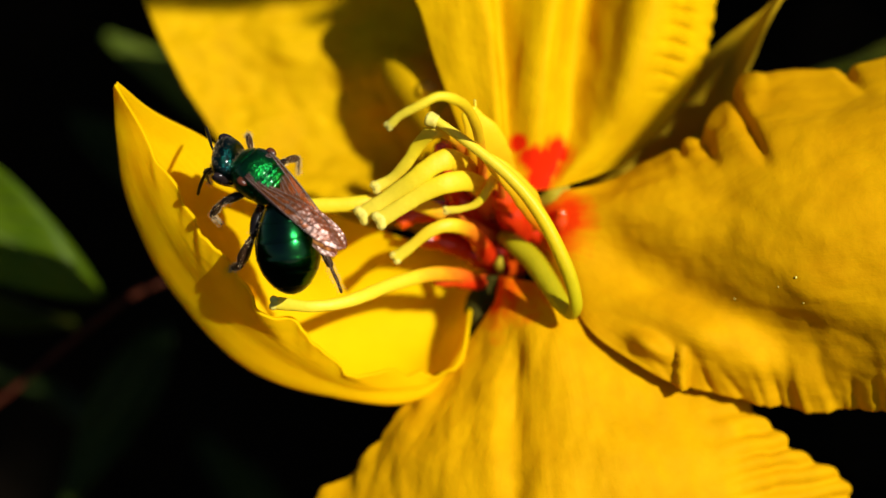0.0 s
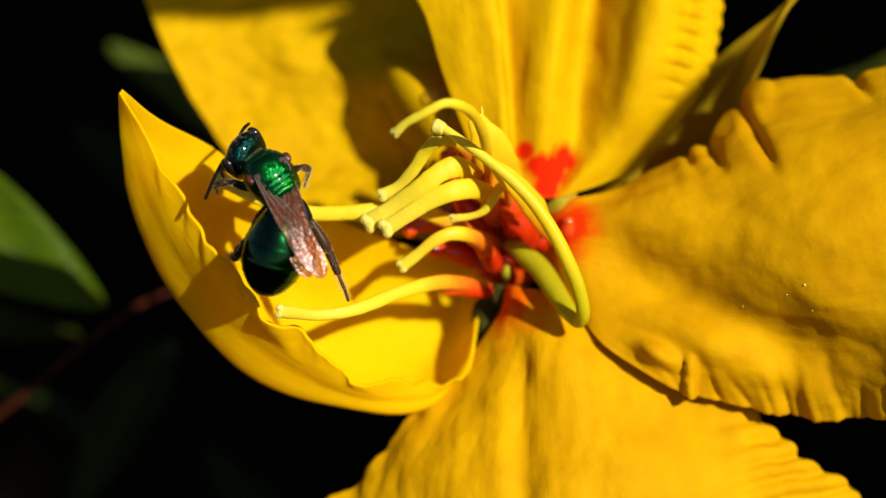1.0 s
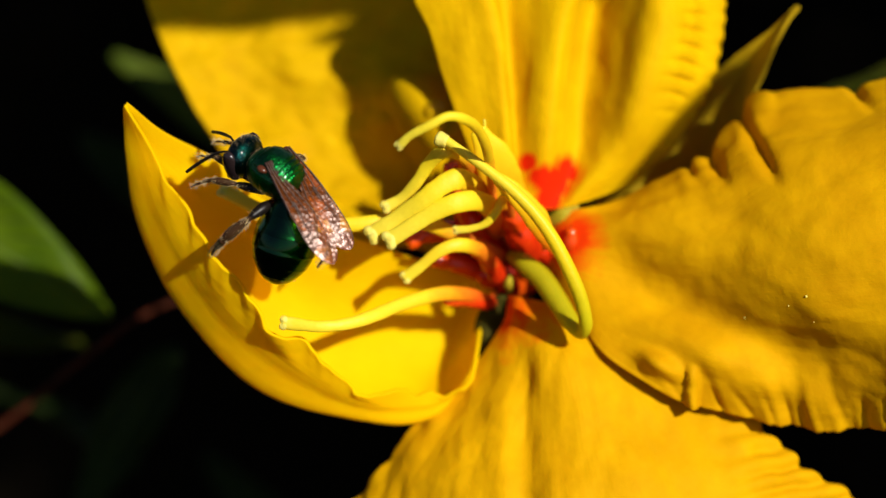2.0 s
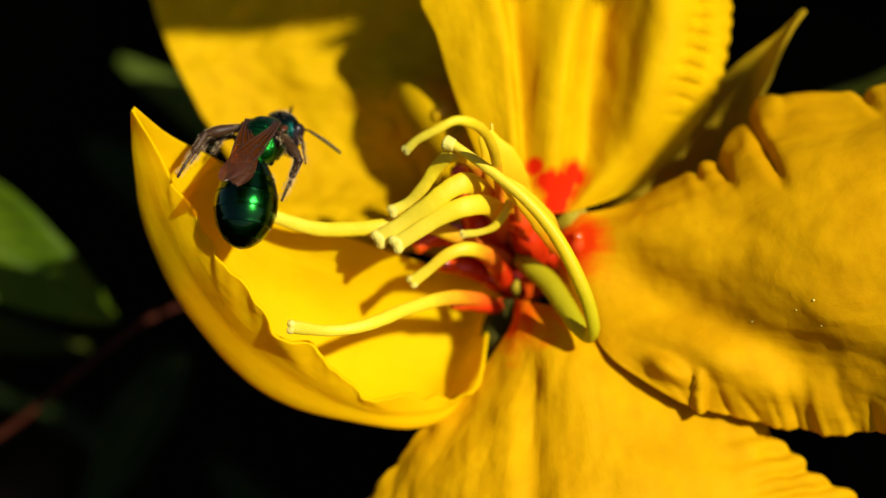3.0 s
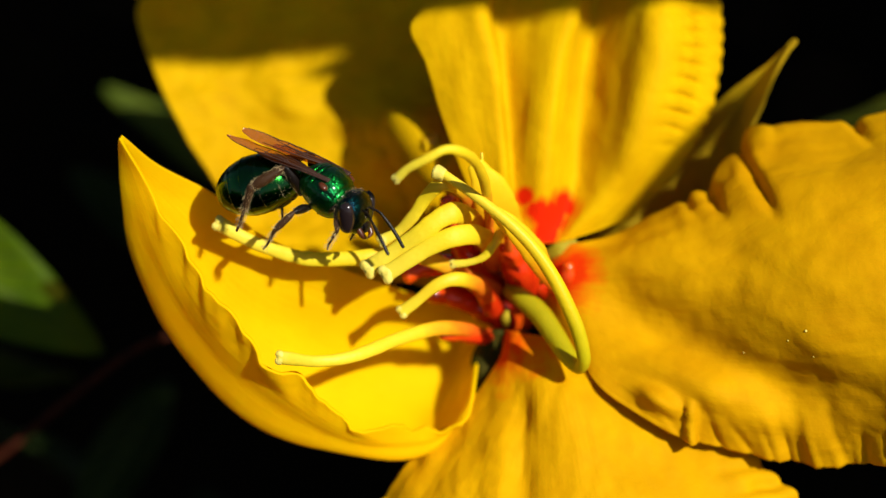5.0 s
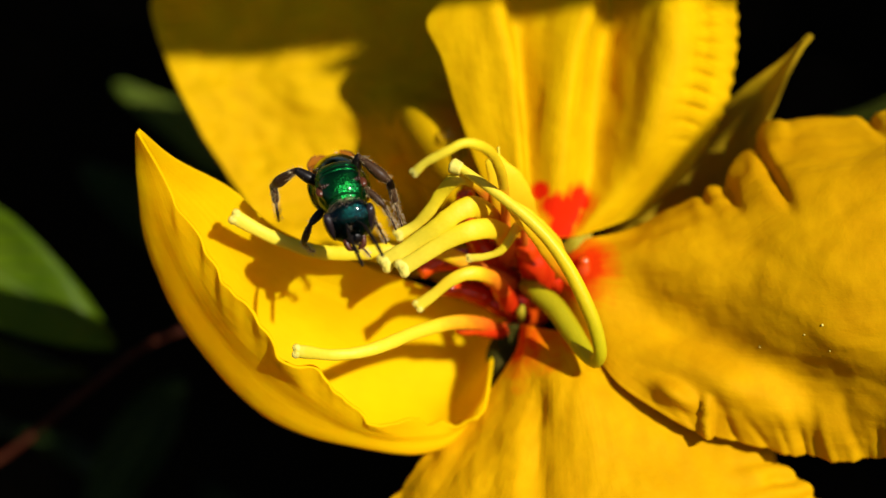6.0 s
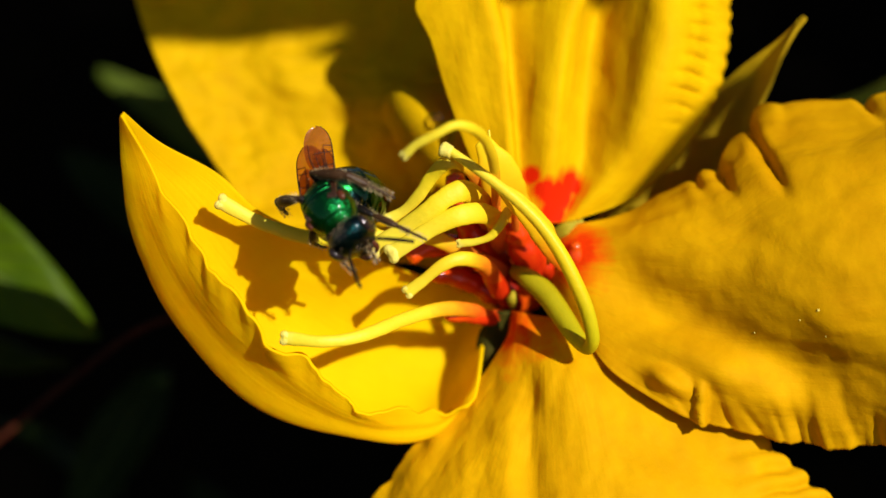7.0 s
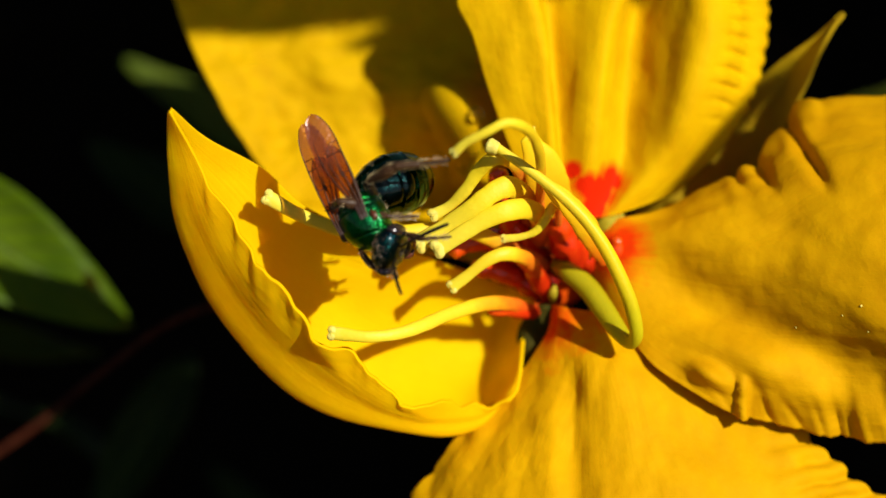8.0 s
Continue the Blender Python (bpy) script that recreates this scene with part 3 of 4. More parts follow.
                   ([(3.2, -0.2, -2.5), (1.1, 1.6, -1), (-0.9, 2.2, 0.3), (-2.5, 1.6, 0.8)], 0.75),
                   ([(2.8, 0.9, -2), (1.3, 2.4, 0), (0.3, 4.2, 1.5), (0, 6, 2)], 0.75),
                   ([(2.7, -0.7, -2), (0.8, 0.2, -1), (-1.2, 0.6, 0)], 0.65),
                   ([(6.6, 0.4, -1.6), (6.9, 1.2, 0.2), (6.9, 2.2, 1.0)], 0.5)):
        tube("filament_foot", pts, [w * 1.1, w, w * 0.7], STAMEN_RED, flower, "glossy red foot of a stamen", count=30, ring=16, uneven=0.25)
    tube("filament", [(2.5, 3.5, 3), (2.2, 5.7, 4.5), (1.9, 7.3, 5), (1.8, 8.4, 5.2)], [0.13, 0.12, 0.10, 0.07], STAMEN, flower, count=30, ring=8)
    tube("filament", [(4.6, 2.2, 2.2), (4.5, 3.0, 3.4), (4.2, 3.9, 4.6)], [0.10, 0.12, 0.08], STAMEN, flower, count=20, ring=8)
    tube("filament", [(5.3, 1.1, 1.8), (5.2, 2.0, 3.2), (5.0, 2.8, 4.6)], [0.10, 0.12, 0.08], STAMEN, flower, count=20, ring=8)
    tube("filament", [(4, 1.9, -1), (3.4, 3.5, 1.5), (2.8, 5.1, 3.4), (2.2, 6.5, 4.6), (1.5, 7.7, 5.4)], [0.9, 1.15, 1.2, 1.0, 0.5], COLUMN, flower, "broad yellow filament column", count=40, ring=20, flat=0.3, uneven=0.1)
    tube("filament", [(6.1, 0.9, 2.5), (5.3, 2, 4), (4.4, 3.3, 5), (3.3, 4.4, 5.8), (2.4, 5.2, 6.2)], [0.35, 0.6, 0.68, 0.55, 0.3], COLUMN, flower, "broad yellow filament sheath", count=40, ring=16, flat=0.4, uneven=0.12)

    # pistil: green ovary hooking forward into a long yellow style
    pistil = tube("pistil", [(3.5, 0.7, 0), (4.2, 0.3, 0.8), (5.2, -0.6, 1.4), (6, -1.8, 2.2), (6.6, -2.8, 3), (7.1, -3.5, 3.8), (7.4, -3.6, 4.4), (7.5, -3, 5.2), (7.1, -1.5, 6), (6.4, 0.1, 6.5), (5.6, 1.6, 6.8), (4.7, 2.9, 7), (3.6, 4.1, 7.1), (2.3, 5.2, 7.1), (0.7, 6.4, 7), (-0.6, 7.3, 6.8)],
                  [0.39, 0.57, 0.64, 0.62, 0.55, 0.43, 0.38, 0.39, 0.41, 0.41, 0.39, 0.36, 0.34, 0.3, 0.26, 0.27], PISTIL, flower, "hooked green and yellow pistil", count=130, ring=18)
    tube("stigma", [(-0.4, 7.1, 6.85), (-0.75, 7.25, 6.75)], [0.38, 0.45], STAMEN_TIP, pistil, "pale blunt stigma", count=6, ring=14)
    tube("calyx_lobe", [(5.5, 2.6, -0.8), (6.4, 3.1, -0.1), (7.4, 3.6, -0.2)], [0.25, 0.45, 0.2], LOBE, flower, "small green lobe", count=16, ring=10, flat=0.4)
    tube("calyx_lobe", [(3.4, -1.3, -0.8), (3.3, -0.9, 0.1), (3.4, -0.5, 0.3)], [0.2, 0.28, 0.15], LOBE, flower, "small brownish lobe", count=14, ring=10)
    tube("receptacle", [(4, -0.5, -11), (3.9, -0.1, -6.5), (3.9, 0.2, -3.8)], [0.9, 1.7, 2.0], STAMEN_RED, flower, "red receptacle", count=20, ring=20)
    tube("flower_stalk", [(3.7, -0.5, -9), (4.5, -2.5, -16), (6, -6, -30), (8, -12, -60)], [0.9, 0.8, 0.75, 0.8], GREEN_STALK, flower, "green flower stalk", count=30, ring=12)
    return flower, upper, broad


STAMEN_TIP = soft_material("stamen tip", (0.87, 0.76, 0.15), (0.86, 0.68, 0.08), 3000, 0.55, 0.2)
flower, upper_petal, broad_petal = build_flower()


def rest_on(ob, x, y, lift):
    """The place on a petal's face nearest to x, y, lifted by lift millimetres."""
    co = np.empty(len(ob.data.vertices) * 3)
    ob.data.vertices.foreach_get("co", co)
    co = co.reshape(-1, 3) / MM
    p = co[np.argmin((co[:, 0] - x) ** 2 + (co[:, 1] - y) ** 2)]
    return p[0], p[1], p[2] + 0.1 + lift


def droplet(name, at, r, material, label, category, squash=0.8, group=""):
    bm = bmesh.new()
    bmesh.ops.create_uvsphere(bm, u_segments=20, v_segments=14, radius=r * MM)
    for v in bm.verts:
        v.co.z *= squash
        v.co += v.normal * 0.08 * r * MM * noise.noise(v.co / (r * MM) * 1.5)
    me = bpy.data.meshes.new(name)
    for f in bm.faces:
        f.smooth = True
    bm.to_mesh(me)
    bm.free()
    me.materials.append(material)
    ob = new(name, me)
    ob.matrix_world = BASE @ Matrix.Translation(Vector(at) * MM)
    return tagged(ob, label, category, group)


droplet("dewdrop", rest_on(upper_petal, -0.95, 9.75, 0.25), 0.5, WATER, "clear round dewdrop clinging to the folded petal's edge", "water drop")
for x, y, r in ((19.5, -1.6, 0.07), (20.1, -3.0, 0.06), (16.5, -2.8, 0.06), (18.6, -2.1, 0.05)):
    droplet("pollen_grain", rest_on(broad_petal, x, y, r * 0.5), r, STAMEN_TIP, "tiny pale pollen grain lying on the broad petal", "pollen", 0.7, "pollen grains")


# ---- leaves and twigs ----
def leaf_grid(length, width, nu=26, nv=13, droop=0.12, cup=0.18, wave=0.03):
    """A pointed leaf from its base at the origin along +x, facing +z."""
    out = np.zeros((nu, nv, 3))
    for i in range(nu):
        u = i / (nu - 1)
        w = width * 0.5 * (math.sin(math.pi * u ** 0.8) ** 0.8 * 0.96 + 0.04 * (1 - u))
        for j in range(nv):
            v = 2 * j / (nv - 1) - 1
            out[i, j] = (u * length, v * w, -droop * length * u * u + cup * w * v * v + wave * length * math.sin(9 * u + 2.5 * v) * abs(v))
    return out


def leaf_pose(base, tip, facing):
    """Pose that lays a leaf from base towards tip, its face turned towards facing."""
    x = (Vector(tip) - Vector(base)).normalized()
    y = Vector(facing).cross(x).normalized()
    z = x.cross(y)
    m = Matrix((x, y, z)).transposed().to_4x4()
    m.translation = Vector(base) * MM
    return m


def branch():
    plant = thing("branch", "reddish twig with dark green pointed leaves behind the flower", "branch")
    tube("stem", [(-41, -17.2, -22), (-30.2, -10.3, -19), (-25.4, -6.5, -18), (-18.8, -2.2, -17), (-10.5, -1.2, -24), (4.2, -3.5, -40)], [0.32, 0.26, 0.22, 0.22, 0.3, 0.6], TWIG, plant, "thin reddish brown stem", count=60, ring=10)
    tube("stem", [(6.5, -8, -42), (8, -12, -60), (12, -40, -85), (14, -200, -190), (20, -480, -350)], [0.8, 1.0, 1.6, 2.4, 3.2], TWIG, plant, "woody stem", count=40, ring=10)
    tube("stem", [(-43.2, 5.6, -24), (-36.7, 4.8, -21), (-31.0, 3.0, -21)], [0.3, 0.3, 0.25], TWIG, plant, "thin stem", count=40, ring=8)
    for base, tip, width, facing, mat, label in (
            ((-41, 7.6, -19), (-23.2, -2.6, -15), 7.8, (0.2, 0.1, 0.97), LEAF, "mid green leaf, half in sun"),
            ((-15, 8.9, -33), (-24.6, 16.4, -31), 3.6, (0.4, 0.3, 0.9), LEAF_OLIVE, "small olive leaf"),
            ((-19.8, -5.5, -28), (-27.6, -18.3, -26), 4.6, (0.2, 0.6, 0.7), LEAF_SHADED, "leaf with shade put into its dark colour"),
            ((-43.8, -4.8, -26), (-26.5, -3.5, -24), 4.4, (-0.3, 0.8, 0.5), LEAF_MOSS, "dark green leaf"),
            ((-18.8, 3.4, -30), (-28.3, 10.7, -34), 4.5, (0.3, 0.1, 0.9), LEAF_SHADED, "leaf with shade put into its dark colour"),
            ((-38.2, -8.8, -40), (-23.9, -14.3, -42), 5.0, (-0.5, 0.8, 0.15), LEAF_SHADED, "leaf with shade put into its dark colour"),
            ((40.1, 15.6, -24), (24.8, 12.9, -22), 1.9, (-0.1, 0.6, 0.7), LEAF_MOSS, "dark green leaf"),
            ((-11.7, -23.8, -40), (-19.6, -14.4, -44), 4.0, (0, 0.6, 0.8), LEAF_SHADED, "leaf with shade put into its dark colour")):
        length = (Vector(tip) - Vector(base)).length
        me = grid_mesh("leaf", leaf_grid(length, width), mat)
        ob = attach("leaf", me, plant, label)
        ob.matrix_local = leaf_pose(base, tip, facing)
        solid = ob.modifiers.new("thickness", "SOLIDIFY")
        solid.thickness = 0.2 * MM


branch()


def shrub(name, label, centre, radii, count, seed, stems):
    """An added light blocker out of view, built as a shrub: woody stems and a rounded, uneven crown of many leaves."""
    rng = random.Random(seed)
    bush = new(name)
    bush.location = (centre[0], centre[1], 0)
    tagged(bush, label, "shrub")
    for k in range(stems):
        a = 2 * math.pi * k / stems + 0.4
        top = [radii[0] * 0.55 * math.cos(a) / MM, radii[1] * 0.55 * math.sin(a) / MM, (centre[2] + radii[2] * 0.3) / MM]
        tube("stem", [(20 * math.cos(a), 20 * math.sin(a), -15), (top[0] * 0.3, top[1] * 0.3, top[2] * 0.4), tuple(top)], [9, 6, 2.5], TWIG, bush, count=24, ring=8)
    shape = leaf_grid(62, 27, 7, 5) * MM
    verts, faces = [], []
    while len(verts) < count * 35:
        d = Vector((rng.gauss(0, 1), rng.gauss(0, 1), rng.gauss(0, 1))).normalized()
        r = rng.uniform(0.35, 1.0) ** 0.5 * (0.85 + 0.22 * noise.noise(d * 2.3 + Vector((seed, 0, 0))))
        c = Vector((d.x * radii[0] * r, d.y * radii[1] * r, centre[2] + d.z * radii[2] * r))
        x = Vector((rng.uniform(-1, 1), rng.uniform(-1, 1), rng.uniform(-0.7, 0.2))).normalized()
        y = Vector((rng.uniform(-0.4, 0.4), rng.uniform(-0.4, 0.4), 1)).cross(x).normalized()
        z = x.cross(y)
        k = len(verts)
        size = rng.uniform(0.7, 1.25)
        for row in shape:
            for p in row:
                verts.append(tuple(c + (x * p[0] + y * p[1] + z * p[2]) * size))
        for i in range(6):
            for j in range(4):
                a = k + i * 5 + j
                faces.append((a, a + 1, a + 6, a + 5))
    me = bpy.data.meshes.new("crown")
    me.from_pydata(verts, [], faces)
    me.materials.append(LEAF_SHADED)
    me.polygons.foreach_set("use_smooth", [True] * len(me.polygons))
    tagged(attach("crown", me, bush, "dense dark green leaves"), kind="stuff")


# both stand outside the view, added to block sun and sky from the soil
shrub("shrub", "tall dark green shrub, unseen, added to keep sky light off the soil", (-0.62, 1.15, 1.15), (0.9, 0.8, 0.5), 6500, 9, 6)
shrub("shrub", "dense dark green shrub, unseen, added to shade the soil behind the flower", (0.8, 0.3, 0.8), (0.52, 0.72, 0.64), 6500, 5, 7)


def shading_sprig():
    """Three leaves on a twig above the blossom, whose shadow falls across the upper petals."""
    sprig = thing("sprig", "leafy sprig close above the flower, shading its upper petals", "branch")
    far = 115

    def over(x, y, z=0.0):
        return Vector((x, y, z)) + SUN_WAY * far

    fin = (over(17.4, 12.2, -4.6), over(6.6, 2.0, -4.6), 2.7)
    tube("petiole", [tuple(fin[0]), tuple(over(34, 30)), tuple(over(36, 42))], [0.2, 0.25, 0.3], TWIG, sprig, count=12, ring=6)
    for base, tip, width in (fin, (over(-28, 19.7), over(17, 23.0), 5.8), (over(34, 26.5), over(-4.7, 16.9), 8)):
        length = (tip - base).length
        ob = attach("leaf", grid_mesh("leaf", leaf_grid(length, width, droop=0.04), LEAF), sprig)
        ob.matrix_local = leaf_pose(base, tip, SUN_WAY)
    tube("twig", [tuple(over(-34, 44)), tuple(over(0, 48)), tuple(over(36, 42)), (140, 120, 50), (300, 225, 10), (450, 320, -20)], [0.5, 0.7, 0.9, 1.4, 2.0, 2.6], TWIG, sprig, count=30, ring=8)


shading_sprig()


# ---- bee ----
def shell(name, rows, material, parent, label="", ring=40, count=48, full=2.0, carve=None):
    """A body along y through rows of (y, half width, height of the back, depth of the belly); full squares its section, carve(y, angle) cuts grooves."""
    p = spline(np.asarray(rows, float), count)
    a = np.linspace(0, 2 * math.pi, ring, endpoint=False)
    c, s = np.cos(a), np.sin(a)
    c, s = np.sign(c) * abs(c) ** (2 / full), np.sign(s) * abs(s) ** (2 / full)
    y, w, top, low = (np.maximum(p[:, k:k + 1], 0.0) if k else p[:, :1] for k in range(4))
    cut = np.ones((count, ring))
    if carve:
        cut = np.array([[1 - carve(yy, aa) for aa in a] for yy in p[:, 0]])
    xyz = np.stack([w * c * cut, np.repeat(y, ring, 1), np.where(s > 0, top, low) * s * cut], -1)
    return attach(name, grid_mesh(name, xyz[::-1], material, close=True), parent, label)


def ovoid(name, profile, material, parent, label="", wide=1.0, high=1.0, ring=24, count=28):
    """A round body along y: profile of (y, radius), wider by wide and higher by high."""
    return shell(name, [(y, r * wide, r * high, r * high) for y, r in profile], material, parent, label, ring, count)


def hairs(name, parent, spots, length, material, seed, stray=0.5, thin=0.009):
    """Fine pale hairs: thin three-sided spikes standing on spots (place, way)."""
    rng = random.Random(seed)
    verts, faces = [], []
    for p, way in spots:
        p, way = Vector(p), Vector(way).normalized()
        way = (way + Vector((rng.uniform(-1, 1), rng.uniform(-1, 1), rng.uniform(-1, 1))) * stray).normalized()
        side = way.orthogonal().normalized()
        up = way.cross(side)
        k = len(verts)
        for q in range(3):
            verts.append((p + (side * math.cos(q * 2.1) + up * math.sin(q * 2.1)) * thin) * MM)
        verts.append((p + way * length * rng.uniform(0.5, 1.2)) * MM)
        faces += [(k, k + 1, k + 3), (k + 1, k + 2, k + 3), (k + 2, k, k + 3)]
    me = bpy.data.meshes.new(name)
    me.from_pydata([tuple(v) for v in verts], [], faces)
    me.materials.append(material)
    return attach(name, me, parent)


def shell_spots(n, seed, centre, radii, keep=lambda d: True):
    rng = random.Random(seed)
    out = []
    while len(out) < n:
        d = Vector((rng.gauss(0, 1), rng.gauss(0, 1), rng.gauss(0, 1))).normalized()
        if keep(d):
            out.append((Vector(centre) + Vector((d.x * radii[0], d.y * radii[1], d.z * radii[2])), d))
    return out


# hip of each leg on the right side, lengths of thigh, shin and foot, thickness
LEG_BUILD = (((0.52, 0.72, -0.82), (1.25, 1.10, 1.25), 0.17),
             ((0.62, 0.02, -0.92), (1.35, 1.30, 1.55), 0.19),
             ((0.60, -0.78, -0.80), (1.70, 1.90, 2.50), 0.25))
WAIST = Vector((0, -1.38, -0.12))
NECK = Vector((0, 1.28, -0.08))


def build_wing(length, broad, lift, s):
    """Places of a wing membrane, hinged at the origin and reaching to -y; the leading edge lies outward (s)."""
    nu, nv = 44, 14
    g = np.zeros((nu, nv, 3))
    for i in range(nu):
        u = i / (nu - 1)
        cap = math.sqrt(max(0.0, 1 - (max(0.0, u - 0.72) / 0.282) ** 2))
        w = broad * (0.26 + 0.74 * smooth01(0.0, 0.6, u)) * cap + 0.015
        lead = 0.42 * broad * (1 - cap)
        for j in range(nv):
            v = j / (nv - 1)
            crinkle = 0.05 * fbm((u * 9, v * 3, 2 + s), 1.0, 2) * u
            g[i, j] = (s * (0.10 - lead - v * w * 0.95 + 0.14 * math.sin(3 * u)), -u * length, lift + 0.06 * math.sin(v * 6 + u * 7) * u + crinkle - 0.05 * v * w - 0.30 * u * u)
    return g


def build_bee():
    """The bee: y forward, z dorsal, origin in the thorax. Returns it and the parts that move on it."""
    bee = thing("bee", "small metallic green sweat bee with smoky brown wings", "bee")

    def sutures(y, a):
        back = smooth01(0.15, 0.55, math.sin(a))
        x = math.cos(a)
        cut = 0.060 * near(y, -0.40 - 0.10 * (1 - x * x), 0.045) * back + 0.055 * near(y, -0.80 + 0.12 * x * x, 0.04) * back + 0.05 * near(y, -1.05, 0.04) * back
        cut += 0.05 * near(y, 0.98 - 0.18 * (1 - x * x), 0.05) * back
        cut += 0.05 * near(math.sin(a), 0.42, 0.06) * smooth01(-0.9, -0.5, y) * (1 - smooth01(0.7, 0.95, y))
        cut += 0.03 * near(y, 0.15 + 0.3 * math.sin(a), 0.05) * smooth01(0.3, -0.1, math.sin(a)) + 0.03 * near(y, -0.62, 0.05) * smooth01(0.4, 0.0, math.sin(a))
        cut += 0.018 * near(abs(x), 0.42, 0.05) * back * smooth01(-0.35, -0.2, y) * (1 - smooth01(0.5, 0.8, y)) + 0.016 * near(x, 0.0, 0.03) * back * smooth01(0.0, 0.4, y)
        return cut + 0.010 * noise.noise((x * 3, y * 3, math.sin(a) * 3))

    thorax = shell("thorax", [(-1.46, 0.28, 0.12, 0.30), (-1.36, 0.62, 0.36, 0.55), (-1.10, 0.96, 0.74, 0.82), (-0.70, 1.10, 1.00, 0.98), (-0.2, 1.19, 1.14, 1.06),
                              (0.35, 1.19, 1.13, 1.08), (0.75, 1.05, 0.98, 1.04), (1.05, 0.86, 0.72, 0.9), (1.28, 0.62, 0.44, 0.62), (1.40, 0.40, 0.26, 0.36)],
                   BEE_GREEN, bee, "bright metallic green thorax", ring=84, count=120, full=2.2, carve=sutures)
    for s in (-1, 1):
        ovoid("wing_plate", [(-0.30, 0.0), (-0.22, 0.13), (-0.02, 0.2), (0.18, 0.15), (0.26, 0.0)], BEE_TEGULA, thorax, "reddish brown wing base", 1.0, 0.75, 16, 16).location = (1.04 * s * MM, 0.22 * MM, 0.66 * MM)
    hairs("thorax_hair", thorax, shell_spots(520, 3, (0, 0, 0), (1.16, 1.36, 1.06), lambda d: d.z < -0.25 or d.y > 0.82), 0.2, BEE_HAIR, 4)

    def face_lines(y, a):
        return 0.03 * near(math.sin(a), 0.55, 0.08) * smooth01(0.2, 0.6, y) + 0.012 * noise.noise((math.cos(a) * 4, y * 4, math.sin(a) * 4))

    head = shell("head", [(-0.62, 0.22, 0.2, 0.2), (-0.54, 0.78, 0.66, 0.7), (-0.25, 1.10, 0.95, 0.98), (0.10, 1.17, 1.0, 1.08), (0.40, 1.02, 0.86, 1.06), (0.62, 0.62, 0.5, 0.8), (0.70, 0.2, 0.2, 0.3)],
                 BEE_BLUE, bee, "blue-green metallic head", ring=56, count=60, full=2.15, carve=face_lines)
    head.location = NECK * MM
    antennae = []
    for s in (-1, 1):
        eye = ovoid("eye", [(-0.86, 0.0), (-0.74, 0.28), (-0.3, 0.43), (0.2, 0.44), (0.62, 0.30), (0.80, 0.0)], BEE_EYE, head, "dark glossy compound eye", 0.66, 0.95, 24, 28)
        eye.matrix_local = Matrix.Translation((0.93 * s * MM, 0.12 * MM, -0.06 * MM)) @ Matrix.Rotation(radians(82), 4, "X") @ Matrix.Rotation(radians(-10 * s), 4, "Z")
        antenna = tube("antenna", [(0, 0, 0), (0.02 * s, 0.3, 0.14), (0.05 * s, 0.62, 0.22), (0.06 * s, 0.80, 0.20), (0.04 * s, 1.35, 0.12), (0.0, 1.95, 0.0), (-0.06 * s, 2.55, -0.16)],
                       [0.06, 0.055, 0.06, 0.07, 0.085, 0.09, 0.075], BEE_DARK, head, "dark jointed antenna", count=70, ring=10, uneven=0.06)
        antenna.location = Vector((0.26 * s, 0.62, 0.18)) * MM
        antennae.append(antenna)
        tube("mandible", [(0.42 * s, 0.45, -0.78), (0.35 * s, 0.66, -1.12), (0.08 * s, 0.70, -1.28)], [0.17, 0.14, 0.06], BEE_TEGULA, head, "reddish jaw", count=14, ring=10)
    ovoid("face_plate", [(-0.3, 0.0), (-0.25, 0.3), (0.0, 0.44), (0.22, 0.36), (0.32, 0.0)], BEE_DARK, head, "dark face shield", 1.0, 0.7, 18, 16).location = (0, 0.46 * MM, -0.74 * MM)
    for x in (-0.2, 0.0, 0.2):
        ovoid("simple_eye", [(-0.07, 0.0), (-0.05, 0.05), (0.0, 0.075), (0.05, 0.05), (0.07, 0.0)], BEE_EYE, head, "", 1.0, 0.8, 10, 8).location = (x * MM, (0.16 if x else 0.3) * MM, (0.94 if x else 0.88) * MM)
    hairs("head_hair", head, shell_spots(420, 6, (0, 0, 0), (1.1, 0.62, 1.0), lambda d: abs(d.x) < 0.75), 0.19, BEE_HAIR, 7)

    # abdomen: overlapping rings, hinged at the waist (its origin)
    def girth(y):
        u = min(1.0, max(0.0, (0.12 - y) / 4.54))
        return 0.03 + 1.42 * max(0.0, math.sin(math.pi * u ** 1.18)) ** 0.52

    abdomen = None
    for y0, y1 in ((0.10, -1.12), (-1.02, -1.98), (-1.88, -2.76), (-2.66, -3.42), (-3.32, -4.0), (-3.92, -4.42)):
        ys = np.linspace(y0, y1, 16)
        rows = [(y * 1.08, girth(y) * k * 1.07, girth(y) * k * 1.07, girth(y) * k * 0.93) for y, k in zip(ys, [0.95, 0.982] + [1.0] * 11 + [1.004, 1.010, 1.016])]
        rows.append((y1 * 1.08 - 0.01, rows[-1][1] * 0.97, rows[-1][2] * 0.97, rows[-1][3] * 0.97))
        # the last ring takes the belly colour to paint in a dark reflection
        last = y1 < -4.2
        if abdomen is None:
            abdomen = shell("abdomen", rows[::-1], BEE_BAND, bee, "glossy green ringed abdomen", ring=56, count=44)
        else:
            shell("abdomen_tip" if last else "abdomen_ring", rows[::-1], BEE_BELLY if last else BEE_BAND, abdomen, "abdomen tip, dark reflection put into its colour" if last else "", ring=56, count=36)
        fringe = [((girth(y1) * math.cos(q) * 1.06, y1 * 1.08 + 0.05, girth(y1) * math.sin(q) * (1.06 if math.sin(q) > 0 else 0.92)), (math.cos(q) * 0.6, -1, math.sin(q) * 0.6))
